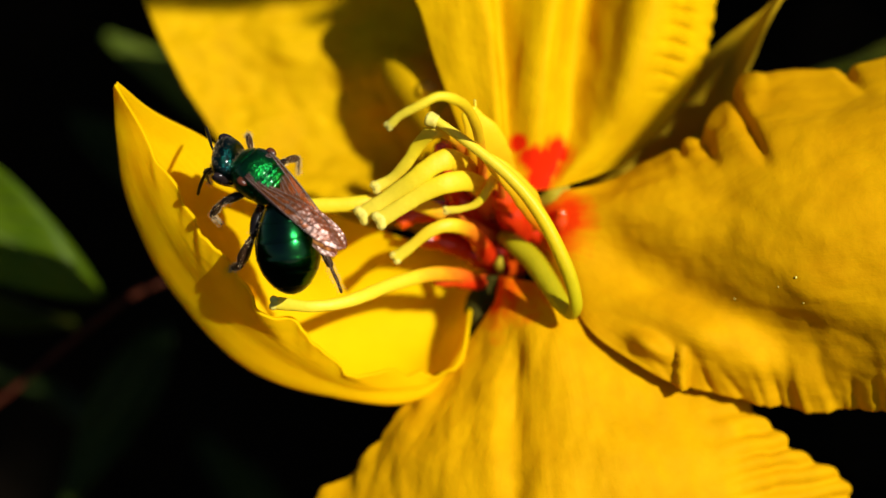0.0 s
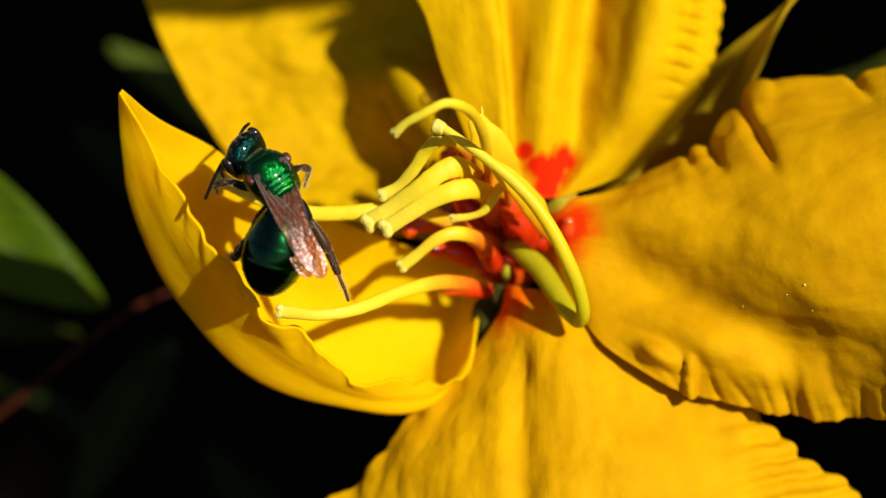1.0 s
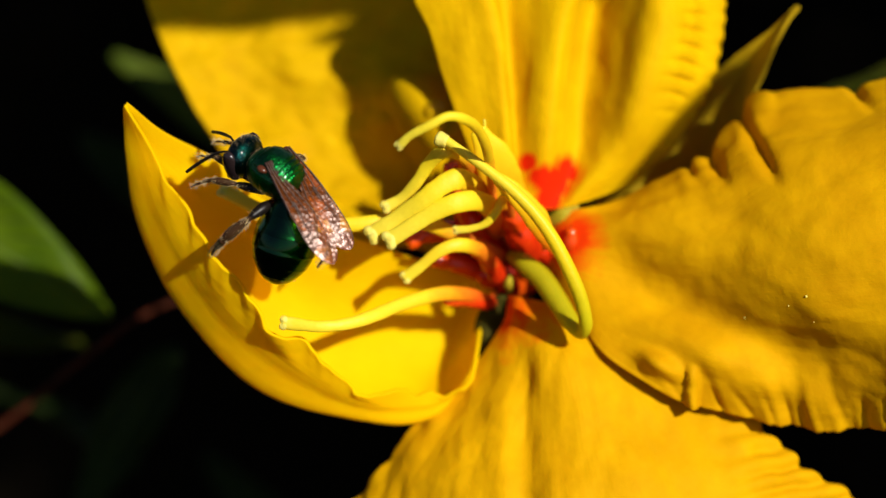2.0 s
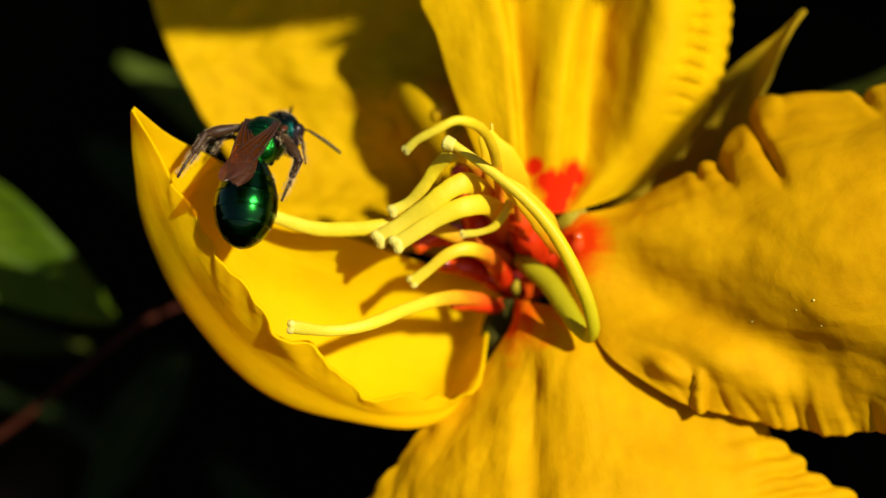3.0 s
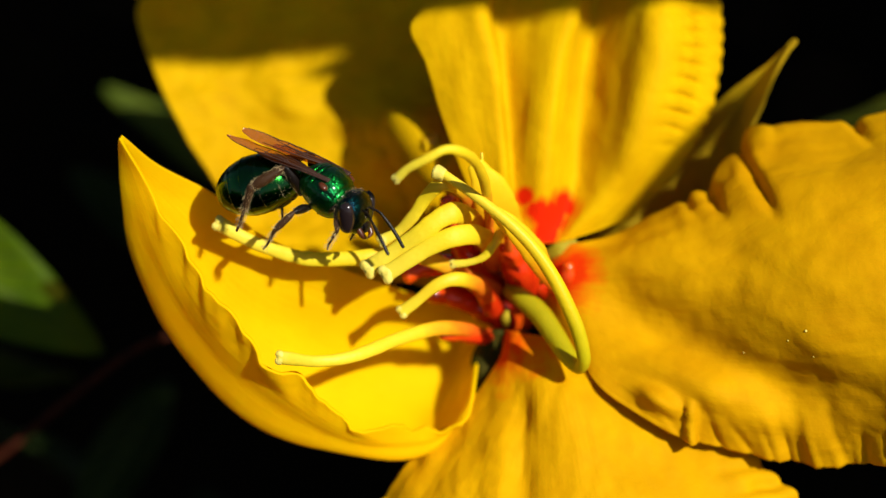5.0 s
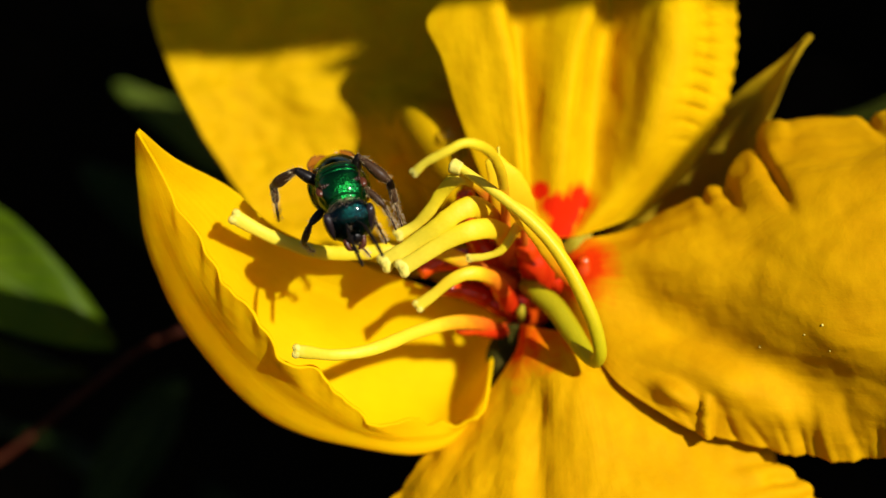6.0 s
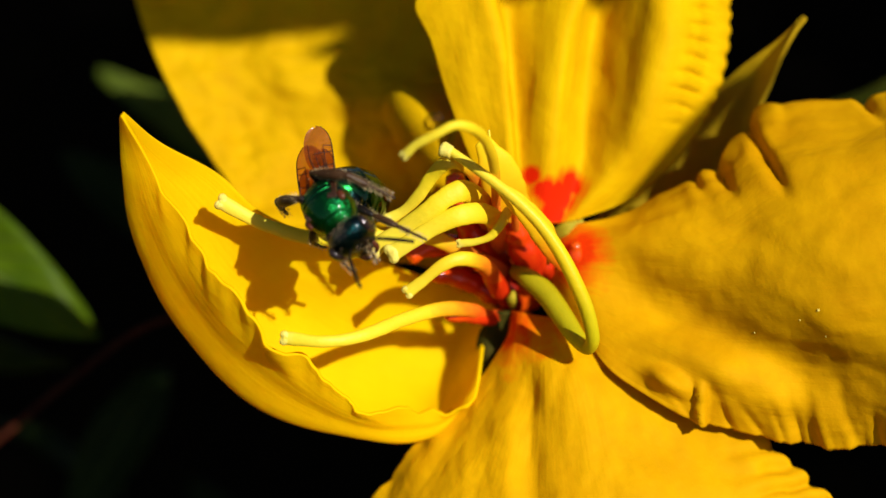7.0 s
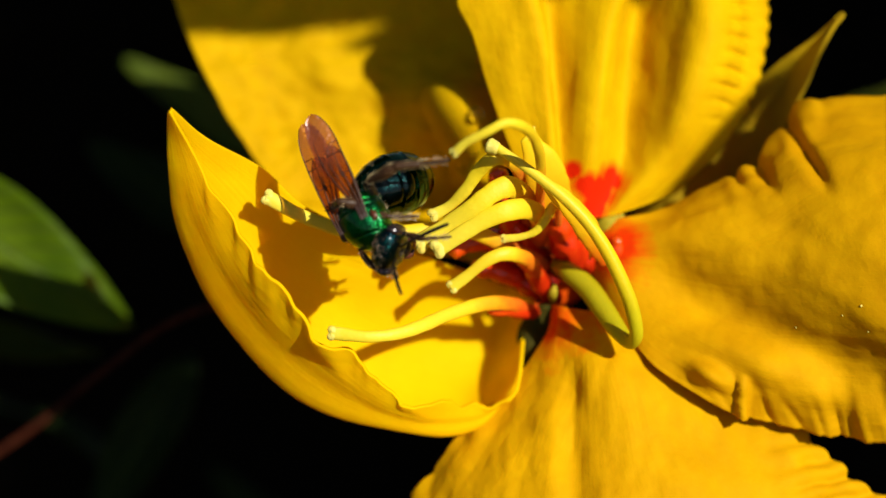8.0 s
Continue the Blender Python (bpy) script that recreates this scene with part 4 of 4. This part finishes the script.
                  for q in (*np.linspace(-0.4, 0.4, 60), *np.linspace(math.pi - 0.4, math.pi + 0.4, 60))]
        hairs("hair_band", abdomen, fringe, 0.09, BEE_HAIR, 40 + int(-10 * y1), 0.4, 0.005)
    abdomen.location = WAIST * MM
    shell("belly", [(-4.4, 0.2, 0.1, 0.3), (-3.7, 0.85, 0.3, 0.95), (-2.4, 1.25, 0.3, 1.42), (-1.1, 1.08, 0.3, 1.16), (-0.3, 0.4, 0.2, 0.5)], BEE_BELLY, abdomen, "dark metallic underside", ring=40, count=50,
          carve=lambda y, a: 0.05 * near((y * 1.25) % 1.0, 0.5, 0.07))
    hairs("abdomen_hair", abdomen, shell_spots(160, 8, (0, -2.2, 0), (1.42, 2.1, 1.18), lambda d: abs(d.z) < 0.3 or d.y < -0.85), 0.11, BEE_HAIR, 9)

    # wings: each with its hinge at the origin, membrane towards -y
    wings = []
    for s in (-1, 1):
        wing = None
        for kind, length, broad, lift in (("forewing", 5.7, 1.4, 0.0), ("hindwing", 4.0, 1.05, -0.07)):
            g = build_wing(length, broad, lift, s)
            if wing is None:
                wing = attach(kind, grid_mesh(kind, g, WING), bee, "smoky brown veined wing")
                lines = [g[:, 0], g[:31, 4], g[:27, 8], g[:34, 11], g[17:26, 5:6].mean(1)]
            else:
                attach(kind, grid_mesh(kind, g, WING), wing, "smoky hind wing")
                lines = [g[:, 0], g[:28, 6]]
            for line in lines:
                tube("wing_vein", line[::3] + np.array((0, 0, 0.01)), [0.05, 0.035, 0.015], VEIN, wing, count=24, ring=6)
            if kind == "forewing":
                for k, a, b in ((18, 0, 9), (26, 0, 10), (30, 0, 5)):
                    tube("wing_vein", g[k, a:b] + np.array((0, 0, 0.01)), [0.025, 0.02], VEIN, wing, count=10, ring=5)
        wing.location = Vector((0.80 * s, 0.16, 1.0)) * MM
        wings.append(wing)

    # legs: thigh hinged at the hip, with shin and foot hinged on it, all lying along y
    legs = []
    for s in (-1, 1):
        for k, (hip, (a, b, c), fat) in enumerate(LEG_BUILD):
            leg = tube("leg", [(0, 0, 0), (0, a * 0.18, -0.03), (0, a * 0.55, 0.04), (0, a * 0.9, 0.02), (0, a, 0)], [fat * 0.75, fat * 0.8, fat * 1.15, fat * 0.85, fat * 0.6], BEE_DARK, bee, "dark glossy hairy leg", count=30, ring=14)
            shin = tube("shin", [(0, 0, 0), (0, b * 0.3, 0.03), (0, b * 0.7, 0.03), (0, b, 0)], [fat * 0.5, fat * 0.85, fat * (1.15 if k == 2 else 0.95), fat * 0.6], BEE_LEG, leg, "brown shin", count=24, ring=12)
            foot = tube("foot", [(0, 0, 0), (0, c * 0.4, 0.02), (0, c * 0.42, 0.0), (0, c * 0.75, 0.02), (0, c, -0.04)], [fat * (0.8 if k == 2 else 0.55), fat * (0.7 if k == 2 else 0.5), fat * 0.36, fat * 0.34, fat * 0.26], BEE_LEG, leg, "slender brown foot", count=30, ring=8)
            rng = random.Random(100 * k + s)
            for piece, span, count, long in ((leg, a, 110, 0.24), (shin, b, 260 if k == 2 else 150, 0.24 if k == 2 else 0.18), (foot, c, 260 if k == 2 else 130, 0.18)):
                spots = []
                for _ in range(count):
                    q = rng.uniform(0, 2 * math.pi)
                    d = Vector((math.cos(q), 0.7, math.sin(q)))
                    spots.append((Vector((math.cos(q) * fat * 0.6, rng.uniform(0.05, 0.95) * span, math.sin(q) * fat * 0.6)), d))
                blend_hairs(piece, spots, long, 17 + k)
            leg.location = Vector((hip[0] * s, hip[1], hip[2])) * MM
            shin.location = foot.location = (0, a * MM, 0)
            legs.append((leg, shin, foot, s, k))
    bee.scale = (1.15, 1.15, 1.15)
    return bee, head, antennae, abdomen, wings, legs


def blend_hairs(piece, spots, length, seed):
    """Grows the hairs of a shin or foot into its own mesh."""
    rng = random.Random(seed)
    bm = bmesh.new()
    bm.from_mesh(piece.data)
    piece.data.materials.append(LEG_HAIR)
    for p, way in spots:
        way = (way.normalized() + Vector((rng.uniform(-1, 1), rng.uniform(-1, 1), rng.uniform(-1, 1))) * 0.35).normalized()
        side = way.orthogonal().normalized()
        up = way.cross(side)
        ring = [bm.verts.new((p + (side * math.cos(q * 2.1) + up * math.sin(q * 2.1)) * 0.010) * MM) for q in range(3)]
        tip = bm.verts.new((p + way * length * rng.uniform(0.5, 1.2)) * MM)
        for q in range(3):
            bm.faces.new((ring[q], ring[(q + 1) % 3], tip)).material_index = 1
    bm.to_mesh(piece.data)
    bm.free()


bee, bee_head, bee_antennae, bee_abdomen, bee_wings, bee_legs = build_bee()


# ---- what moves ----
# seconds, thorax (mm), way forward, way of the back, of the abdomen, of the left and right wing, of the wings' upper face, of the face, of the left and right antenna
BEE_ROWS = [
    (0, (-10, 4, 9.6), (-0.76, 0.62, -0.15), (0.3, 0.25, 0.92), (0.12, -0.99, -0.1), (0.76, -0.62, 0), (0.62, -0.78, 0), (0.33, 0.3, 0.9), (-0.88, -0.1, -0.45), (-0.45, -0.5, -0.7), (-0.3, 0.6, -0.7)),
    (0.3, (-9.8, 3.7, 9.6), (-0.78, 0.55, -0.15), (0.3, 0.25, 0.92), (0, -0.78, -0.62), (0.72, -0.68, 0), (0.55, -0.82, 0), (0.33, 0.3, 0.9), (-0.75, 0.3, -0.55), (-0.7, -0.65, 0.1), (0, 0.55, -0.85)),
    (0.5, (-9.7, 3.5, 9.6), (-0.76, 0.58, -0.15), (0.3, 0.25, 0.92), (-0.02, -0.64, -0.76), (0.69, -0.72, 0), (0.5, -0.86, 0), (0.33, 0.3, 0.9), (-0.7, 0.4, -0.55), (-0.7, -0.65, 0.1), (0.15, 0.5, -0.85)),
    (0.8, (-9.5, 4, 9.6), (-0.62, 0.7, -0.2), (0.28, 0.2, 0.93), (-0.15, -0.8, -0.58), (0.58, -0.8, 0), (0.38, -0.92, 0), (0.33, 0.3, 0.9), (-0.7, 0.4, -0.55), (-0.95, -0.2, 0.1), (0.1, 0.5, -0.85)),
    (1, (-9.7, 4.3, 9.6), (-0.58, 0.74, -0.2), (0.25, 0.2, 0.94), (-0.25, -0.93, -0.25), (0.5, -0.86, 0), (0.3, -0.95, 0), (0.33, 0.3, 0.9), (-0.75, 0.3, -0.55), (-0.5, -0.8, 0), (0.1, 0.5, -0.85)),
    (1.2, (-10.2, 4.2, 9.6), (-0.78, 0.58, -0.1), (0.3, 0.25, 0.92), (0.1, -0.93, -0.3), (0.72, -0.68, 0), (0.6, -0.8, 0), (0.33, 0.3, 0.9), (-0.85, 0.1, -0.5), (-0.6, -0.75, 0), (-0.1, 0.5, -0.85)),
    (1.8, (-9.9, 5.2, 9.2), (-0.8, 0.5, -0.25), (0.42, 0.45, 0.75), (0, -0.93, -0.2), (0.58, -0.78, 0.15), (0.62, -0.75, 0.1), (0.3, 0.4, 0.85), (-0.85, 0.2, -0.45), (-0.75, -0.5, -0.2), (-0.4, 0.4, -0.8)),
    (2.3, (-9.5, 6, 8), (-0.76, 0.48, -0.3), (0.52, 0.58, 0.6), (-0.45, -0.82, -0.35), (0.45, -0.85, 0.25), (0.72, -0.65, 0.25), (0.2, 0.45, 0.85), (-0.85, 0.3, -0.4), (-0.9, -0.15, -0.4), (-0.6, 0.3, -0.7)),
    (2.5, (-10.6, 7.2, 5.6), (0, 0.4, -0.9), (0.25, 0.8, 0.55), (-0.15, -0.93, 0.33), (0.1, -0.5, 0.86), (0.52, -0.3, 0.8), (0, 0.85, 0.5), (-0.2, 0.2, -0.95), (-0.5, 0.2, -0.85), (0.9, -0.1, -0.4)),
    (3, (-11.1, 7.5, 5.2), (0.3, 0.45, -0.8), (-0.12, 0.7, 0.7), (-0.1, -0.96, 0.25), (-0.1, -0.55, 0.82), (-0.3, -0.5, 0.8), (0, 0.85, 0.5), (0.7, 0.05, -0.7), (0, 0.5, -0.85), (0.9, -0.4, -0.1)),
    (3.5, (-11.1, 7.9, 5.2), (0.2, 0.62, -0.75), (-0.15, 0.6, 0.78), (-0.1, -0.93, 0.35), (-0.15, -0.6, 0.78), (-0.33, -0.55, 0.75), (0, 0.8, 0.6), (0.3, 0.05, -0.95), (-0.6, 0.3, -0.7), (0.98, 0.03, -0.2)),
    (3.8, (-10.9, 7.7, 5.2), (0.5, 0.45, -0.72), (-0.1, 0.75, 0.65), (-0.2, -0.94, 0.3), (-0.35, -0.58, 0.72), (-0.5, -0.5, 0.68), (0, 0.8, 0.6), (0.7, -0.1, -0.7), (0.3, 0.3, -0.8), (0.85, -0.5, -0.1)),
    (4, (-10.5, 7.3, 5.2), (0.8, 0.2, -0.55), (0, 0.87, 0.5), (-0.32, -0.92, 0.22), (-0.5, -0.6, 0.62), (-0.6, -0.55, 0.58), (0, 0.8, 0.6), (0.88, -0.2, -0.38), (0.8, -0.2, -0.6), (0.9, -0.28, 0)),
    (4.2, (-9.6, 7, 5.5), (0.92, 0, -0.38), (0.1, 0.9, 0.43), (-0.55, -0.8, 0.25), (-0.82, -0.25, 0.5), (-0.88, -0.15, 0.45), (-0.1, 0.85, 0.5), (0.92, -0.28, -0.2), (0.85, -0.3, -0.4), (0.93, -0.28, 0)),
    (4.5, (-8.7, 6.3, 5.9), (0.87, -0.46, -0.15), (0.35, 0.83, 0.43), (-0.84, -0.53, 0.1), (-0.96, 0.2, 0.12), (-0.96, 0.13, 0.2), (0.15, 0.75, 0.63), (0.92, -0.35, 0), (0.92, -0.26, -0.3), (0.96, -0.22, 0)),
    (4.7, (-7.6, 6.5, 6.8), (0.78, -0.6, 0.1), (0.5, 0.75, 0.42), (-0.98, -0.2, 0.05), (-0.92, 0.38, 0), (-0.94, 0.33, 0.05), (0.35, 0.92, 0.18), (0.88, 0.1, 0.2), (0.7, -0.65, -0.2), (0.6, -0.75, 0)),
    (5.2, (-6.5, 6.1, 7.8), (0.6, -0.7, 0.35), (0.35, 0.7, 0.6), (-0.85, -0.3, -0.45), (-0.8, 0.45, -0.35), (-0.82, 0.42, -0.33), (0.2, 0.8, 0.55), (0.7, -0.3, 0.55), (0.65, -0.7, 0), (0.4, -0.75, 0.5)),
    (5.8, (-5.8, 6.1, 8.5), (0.35, -0.75, 0.55), (0.1, 0.6, 0.78), (-0.6, -0.35, -0.7), (-0.5, 0.27, -0.82), (-0.55, 0.25, -0.8), (-0.2, 0.7, 0.68), (0.35, -0.5, 0.8), (0.5, -0.8, 0.2), (0.2, -0.7, 0.65)),
    (6, (-6.9, 5.8, 8.5), (0.25, -0.86, 0.45), (-0.05, 0.5, 0.87), (0.05, -0.32, -0.94), (-0.12, 0.36, -0.92), (-0.2, 0.34, -0.92), (-0.2, 0.75, 0.6), (0.2, -0.5, 0.85), (0.5, -0.6, 0.6), (0.3, -0.75, 0.6)),
    (6.3, (-6.9, 5.4, 8.5), (0.22, -0.86, 0.45), (-0.2, 0.5, 0.85), (0.42, -0.25, -0.85), (0.12, 0.52, -0.84), (0.08, 0.52, -0.84), (-0.12, 0.8, 0.58), (0.2, -0.65, 0.7), (0.8, -0.4, 0.4), (0.15, -0.75, 0.6)),
    (6.5, (-6.8, 4.8, 8.5), (0.22, -0.86, 0.45), (-0.3, 0.48, 0.82), (0.62, -0.38, -0.68), (0.16, 0.64, -0.75), (0.12, 0.65, -0.75), (-0.12, 0.75, 0.66), (0.2, -0.75, 0.62), (0.85, -0.3, 0.3), (0.1, -0.7, 0.65)),
    (6.8, (-7, 4.4, 8.5), (0.48, -0.76, 0.43), (-0.42, 0.35, 0.82), (0.66, -0.2, -0.72), (0.02, 0.66, -0.75), (-0.02, 0.66, -0.75), (-0.12, 0.7, 0.66), (0.4, -0.72, 0.58), (0.92, -0.1, 0.3), (0.1, -0.65, 0.7)),
    (7, (-6.9, 3.9, 8.5), (0.55, -0.74, 0.4), (-0.5, 0.2, 0.84), (0.66, -0.15, -0.73), (-0.1, 0.68, -0.72), (-0.13, 0.68, -0.72), (-0.15, 0.68, 0.68), (0.52, -0.65, 0.55), (0.95, 0, 0.3), (0.1, -0.65, 0.7)),
    (7.2, (-7.3, 3.1, 8.5), (0.5, -0.82, 0.25), (-0.6, -0.15, 0.78), (0.72, 0.1, -0.66), (-0.08, 0.86, -0.4), (-0.14, 0.85, -0.4), (-0.4, 0.4, 0.8), (0.8, -0.4, 0.4), (0.9, 0.2, 0.3), (0.1, -0.65, 0.7)),
    (7.5, (-7.9, 3.3, 8.5), (0.42, -0.87, 0.2), (-0.6, -0.15, 0.78), (0.78, 0.2, -0.58), (-0.18, 0.92, -0.2), (-0.2, 0.91, -0.2), (-0.4, 0.3, 0.85), (0.85, -0.35, 0.37), (0.85, 0.35, 0.3), (0.25, -0.6, 0.7)),
    (8, (-7.6, 3.1, 8.5), (0.45, -0.86, 0.2), (-0.58, -0.15, 0.8), (0.78, 0.22, -0.58), (-0.38, 0.86, -0.2), (-0.4, 0.85, -0.2), (-0.4, 0.3, 0.85), (0.85, -0.32, 0.4), (0.8, 0.4, 0.3), (0, -0.6, 0.75)),
]

# seconds, then where the feet stand: front, middle, hind of the left side and of the right
LEG_ROWS = [
    (0, (-13, 3.6, 6.5), (-12.4, 1.4, 6.3), (-12.1, -1.2, 5.5), (-11, 6.4, 5), (-8.2, 4.3, 4.5), (-5.2, -3.1, 7.2)),
    (0.5, (-12.8, 3.2, 6.5), (-13, 1.2, 6.3), (-11.8, -0.1, 5.5), (-11.4, 6, 5), (-8.2, 3.9, 4.5), (-5.3, -3, 7.2)),
    (0.7, (-12.6, 3.6, 6.5), (-13, 2, 6.3), (-12, -0, 5.5), (-11.3, 6.2, 5), (-8.1, 4, 4.5), (-4.7, -3.5, 7.2)),
    (1, (-12.4, 4.1, 6.5), (-12.9, 3.5, 6.3), (-12.3, 0.1, 5.5), (-11.3, 6.5, 5), (-8.2, 4, 4.5), (-5.2, -3.1, 7.2)),
    (1.2, (-13.2, 4.1, 6.5), (-12.6, 2.2, 6.3), (-11.9, -1.1, 5.5), (-11.4, 6.8, 5), (-8.4, 4.5, 4.5), (-5.7, -1.9, 6.8)),
    (2.3, (-14.9, 7.2, 7), (-15.7, 5.5, 7), (-13.9, 1.6, 7), (-13.9, 7.6, 6), (-8.4, 4.8, 5), (-7.8, 1.2, 5)),
    (2.5, (-14.3, 7, 6), (-13.9, 5.8, 6), (-15.1, 3.8, 6.5), (-7.9, 4.9, 4), (-8, 5.5, 5), (-8.5, 4, 6)),
    (3, (-14, 6.7, 5), (-15.2, 6.2, 5.5), (-15.8, 5.4, 6.5), (-8.8, 6.2, 4), (-9.6, 4.9, 5), (-10, 4.1, 6)),
    (3.5, (-13.7, 6.6, 5), (-15, 6.4, 5.5), (-15.7, 5.4, 6.5), (-9.7, 6.4, 4), (-9.8, 5.9, 5), (-10.1, 4.4, 6)),
    (4, (-14, 7.4, 5), (-14.9, 6.7, 5.5), (-15.8, 5.4, 6.5), (-9.1, 5.8, 6), (-10.1, 3.8, 6.5), (-9.9, 3.7, 7)),
    (4.5, (-8.2, 3.3, 5), (-9.5, 3.3, 5), (-11.4, 3.5, 5), (-8.6, 3.6, 7.5), (-9.7, 3.7, 7.5), (-12.2, 3.8, 7.5)),
    (4.7, (-6.3, 3.9, 5.5), (-8.2, 3.5, 5.5), (-11.4, 4.2, 5.5), (-7.5, 3.3, 7.5), (-10.9, 3.1, 7.5), (-12.3, 3.8, 7.5)),
    (5.8, (-3.8, 2.7, 9), (-3.4, 4.9, 8), (-4.2, 6.2, 6), (-5.4, 2.2, 8.5), (-8.6, 2.6, 6), (-10.3, 4.2, 4.5)),
    (6, (-4.4, 2.9, 9), (-3.9, 3.7, 8), (-3.6, 3.9, 7), (-5.3, 2.2, 8.5), (-8.6, 2.5, 5), (-10.6, 4.3, 4)),
    (6.5, (-4.2, 1.6, 9), (-3.2, 3.9, 9), (-2.8, 4.6, 8), (-6.2, 0.8, 8.5), (-8.7, 2.5, 5), (-9.6, 4, 3.8)),
    (7, (-4.3, 1, 9), (-1.6, 2.2, 9), (-3.4, 4.5, 9), (-5.6, 0.5, 8.5), (-7.2, 1.9, 6), (-9.4, 3.8, 4.2)),
    (7.5, (-3.7, 2.1, 10), (-5.1, 3.2, 9), (-3.3, 6.5, 11), (-6, 0.4, 9), (-7.2, 1, 7), (-9, 3.9, 7)),
    (8, (-3, 2.2, 10), (-4.7, 3.3, 9), (-3.1, 6.2, 11), (-5.8, 0.1, 9), (-7.5, 1.6, 7), (-9.6, 3.7, 7)),
]


def aim(forward, back):
    """A turn whose y points forward and whose z leans to back."""
    y = Vector(forward).normalized()
    x = y.cross(Vector(back)).normalized()
    return Matrix((x, y, x.cross(y))).transposed()


def foot_place(side, k, t):
    """Where a foot stands at t seconds, gliding between the rows."""
    for a, b in zip(LEG_ROWS, LEG_ROWS[1:]):
        if t <= b[0]:
            break
    f = smooth01(a[0], b[0], t)
    n = 1 + k + (3 if side > 0 else 0)
    return Vector(a[n]).lerp(Vector(b[n]), f)


def bend_leg(hip, goal, upper, shin, foot, hint):
    """Knee, ankle and toe of a leg from hip to goal, its knee bent towards hint and its foot folded when the goal is near."""
    way = goal - hip
    d = min(max(way.length, upper * 0.8), upper + shin + foot - 0.03)
    way.normalize()
    lower = max(min(0.93 * (shin + foot), d + 0.8 * upper), d - upper + 0.02)
    along = (d * d + upper * upper - lower * lower) / (2 * d)
    out = (hint - way * hint.dot(way)).normalized()
    knee = hip + way * along + out * math.sqrt(max(0.0, upper * upper - along * along))
    toe = hip + way * d
    down = (toe - knee).normalized()
    run = (lower * lower + shin * shin - foot * foot) / (2 * lower)
    aside = (out - down * out.dot(down)).normalized()
    return knee, knee + down * run + aside * math.sqrt(max(0.0, shin * shin - run * run)), toe


def motions():
    body, belly, nod, wing_rows, feeler_rows = [], [], [], ([], []), ([], [])
    leg_rows = [([], [], []) for _ in bee_legs]
    for t, at, forward, back, rear, wing_left, wing_right, flat, face, feeler_left, feeler_right in BEE_ROWS:
        twist = Matrix.Rotation(radians(165 * smooth01(5.8, 7.4, t)), 4, "Y")
        turn = aim(forward, back)
        stand = BASE @ Matrix.Translation(Vector(at) * MM) @ turn.to_4x4()
        body.append((t, stand))
        inward = turn.transposed()
        rear = (inward @ Vector(rear)).normalized()
        belly.append((t, Matrix.Translation(WAIST * MM) @ aim(-rear, (0, 0, 1)).to_4x4() @ twist))
        face = (inward @ Vector(face)).normalized()
        skull = aim(face, (0, 0, 1))
        nod.append((t, Matrix.Translation((NECK + face * 0.55) * MM) @ skull.to_4x4()))
        for s, way, rows in zip((-1, 1), (feeler_left, feeler_right), feeler_rows):
            way = skull.transposed() @ inward @ Vector(way)
            rows.append((t, Matrix.Translation(Vector((0.26 * s, 0.62, 0.18)) * MM) @ aim(way, (0, 0.2, 1)).to_4x4()))
        flat = inward @ Vector(flat)
        for s, way, rows in zip((-1, 1), (wing_left, wing_right), wing_rows):
            way = (inward @ Vector(way)).normalized()
            rows.append((t, Matrix.Translation(Vector((0.80 * s, 0.16, 1.0)) * MM) @ aim(-way, flat).to_4x4()))
        for (leg, shin, foot, s, k), rows in zip(bee_legs, leg_rows):
            place, (a, b, c), _ = LEG_BUILD[k]
            hip = Vector((place[0] * s, place[1], place[2]))
            goal = stand.inverted() @ (BASE @ (foot_place(s, k, t) * MM)) / (1.15 * MM)
            spread = 0.2 + 1.1 * smooth01(2.2, 2.5, t) * (1 - smooth01(4.1, 4.5, t)) * (k > 0)
            hint = Vector((spread * s, (0.5, 0.1, -0.4)[k], 1.0))
            if s == 1 and k == 2:
                hint = Vector((0.9, -0.8, 0.4)).lerp(hint, smooth01(1.2, 2.3, t))   # the hind leg spread beside the wings
            knee, ankle, toe = bend_leg(hip, goal, a, b, c, hint)
            thigh = aim(knee - hip, (0.3 * s, 0.2, 1))
            rows[0].append((t, Matrix.Translation(hip * MM) @ thigh.to_4x4()))
            back_turn = thigh.transposed()
            rows[1].append((t, Matrix.Translation((0, a * MM, 0)) @ aim(back_turn @ (ankle - knee), (0, 0.2, 1)).to_4x4()))
            rows[2].append((t, Matrix.Translation(back_turn @ (ankle - hip) * MM) @ aim(back_turn @ (toe - ankle), (0, 0.2, 1)).to_4x4()))
    walk(bee, body)
    walk(bee_abdomen, belly)
    walk(bee_head, nod)
    for antenna, rows in zip(bee_antennae, feeler_rows):
        walk(antenna, rows)
    for wing, rows in zip(bee_wings, wing_rows):
        walk(wing, rows)
    for (leg, shin, foot, _, _), rows in zip(bee_legs, leg_rows):
        for piece, path in zip((leg, shin, foot), rows):
            walk(piece, path)


motions()
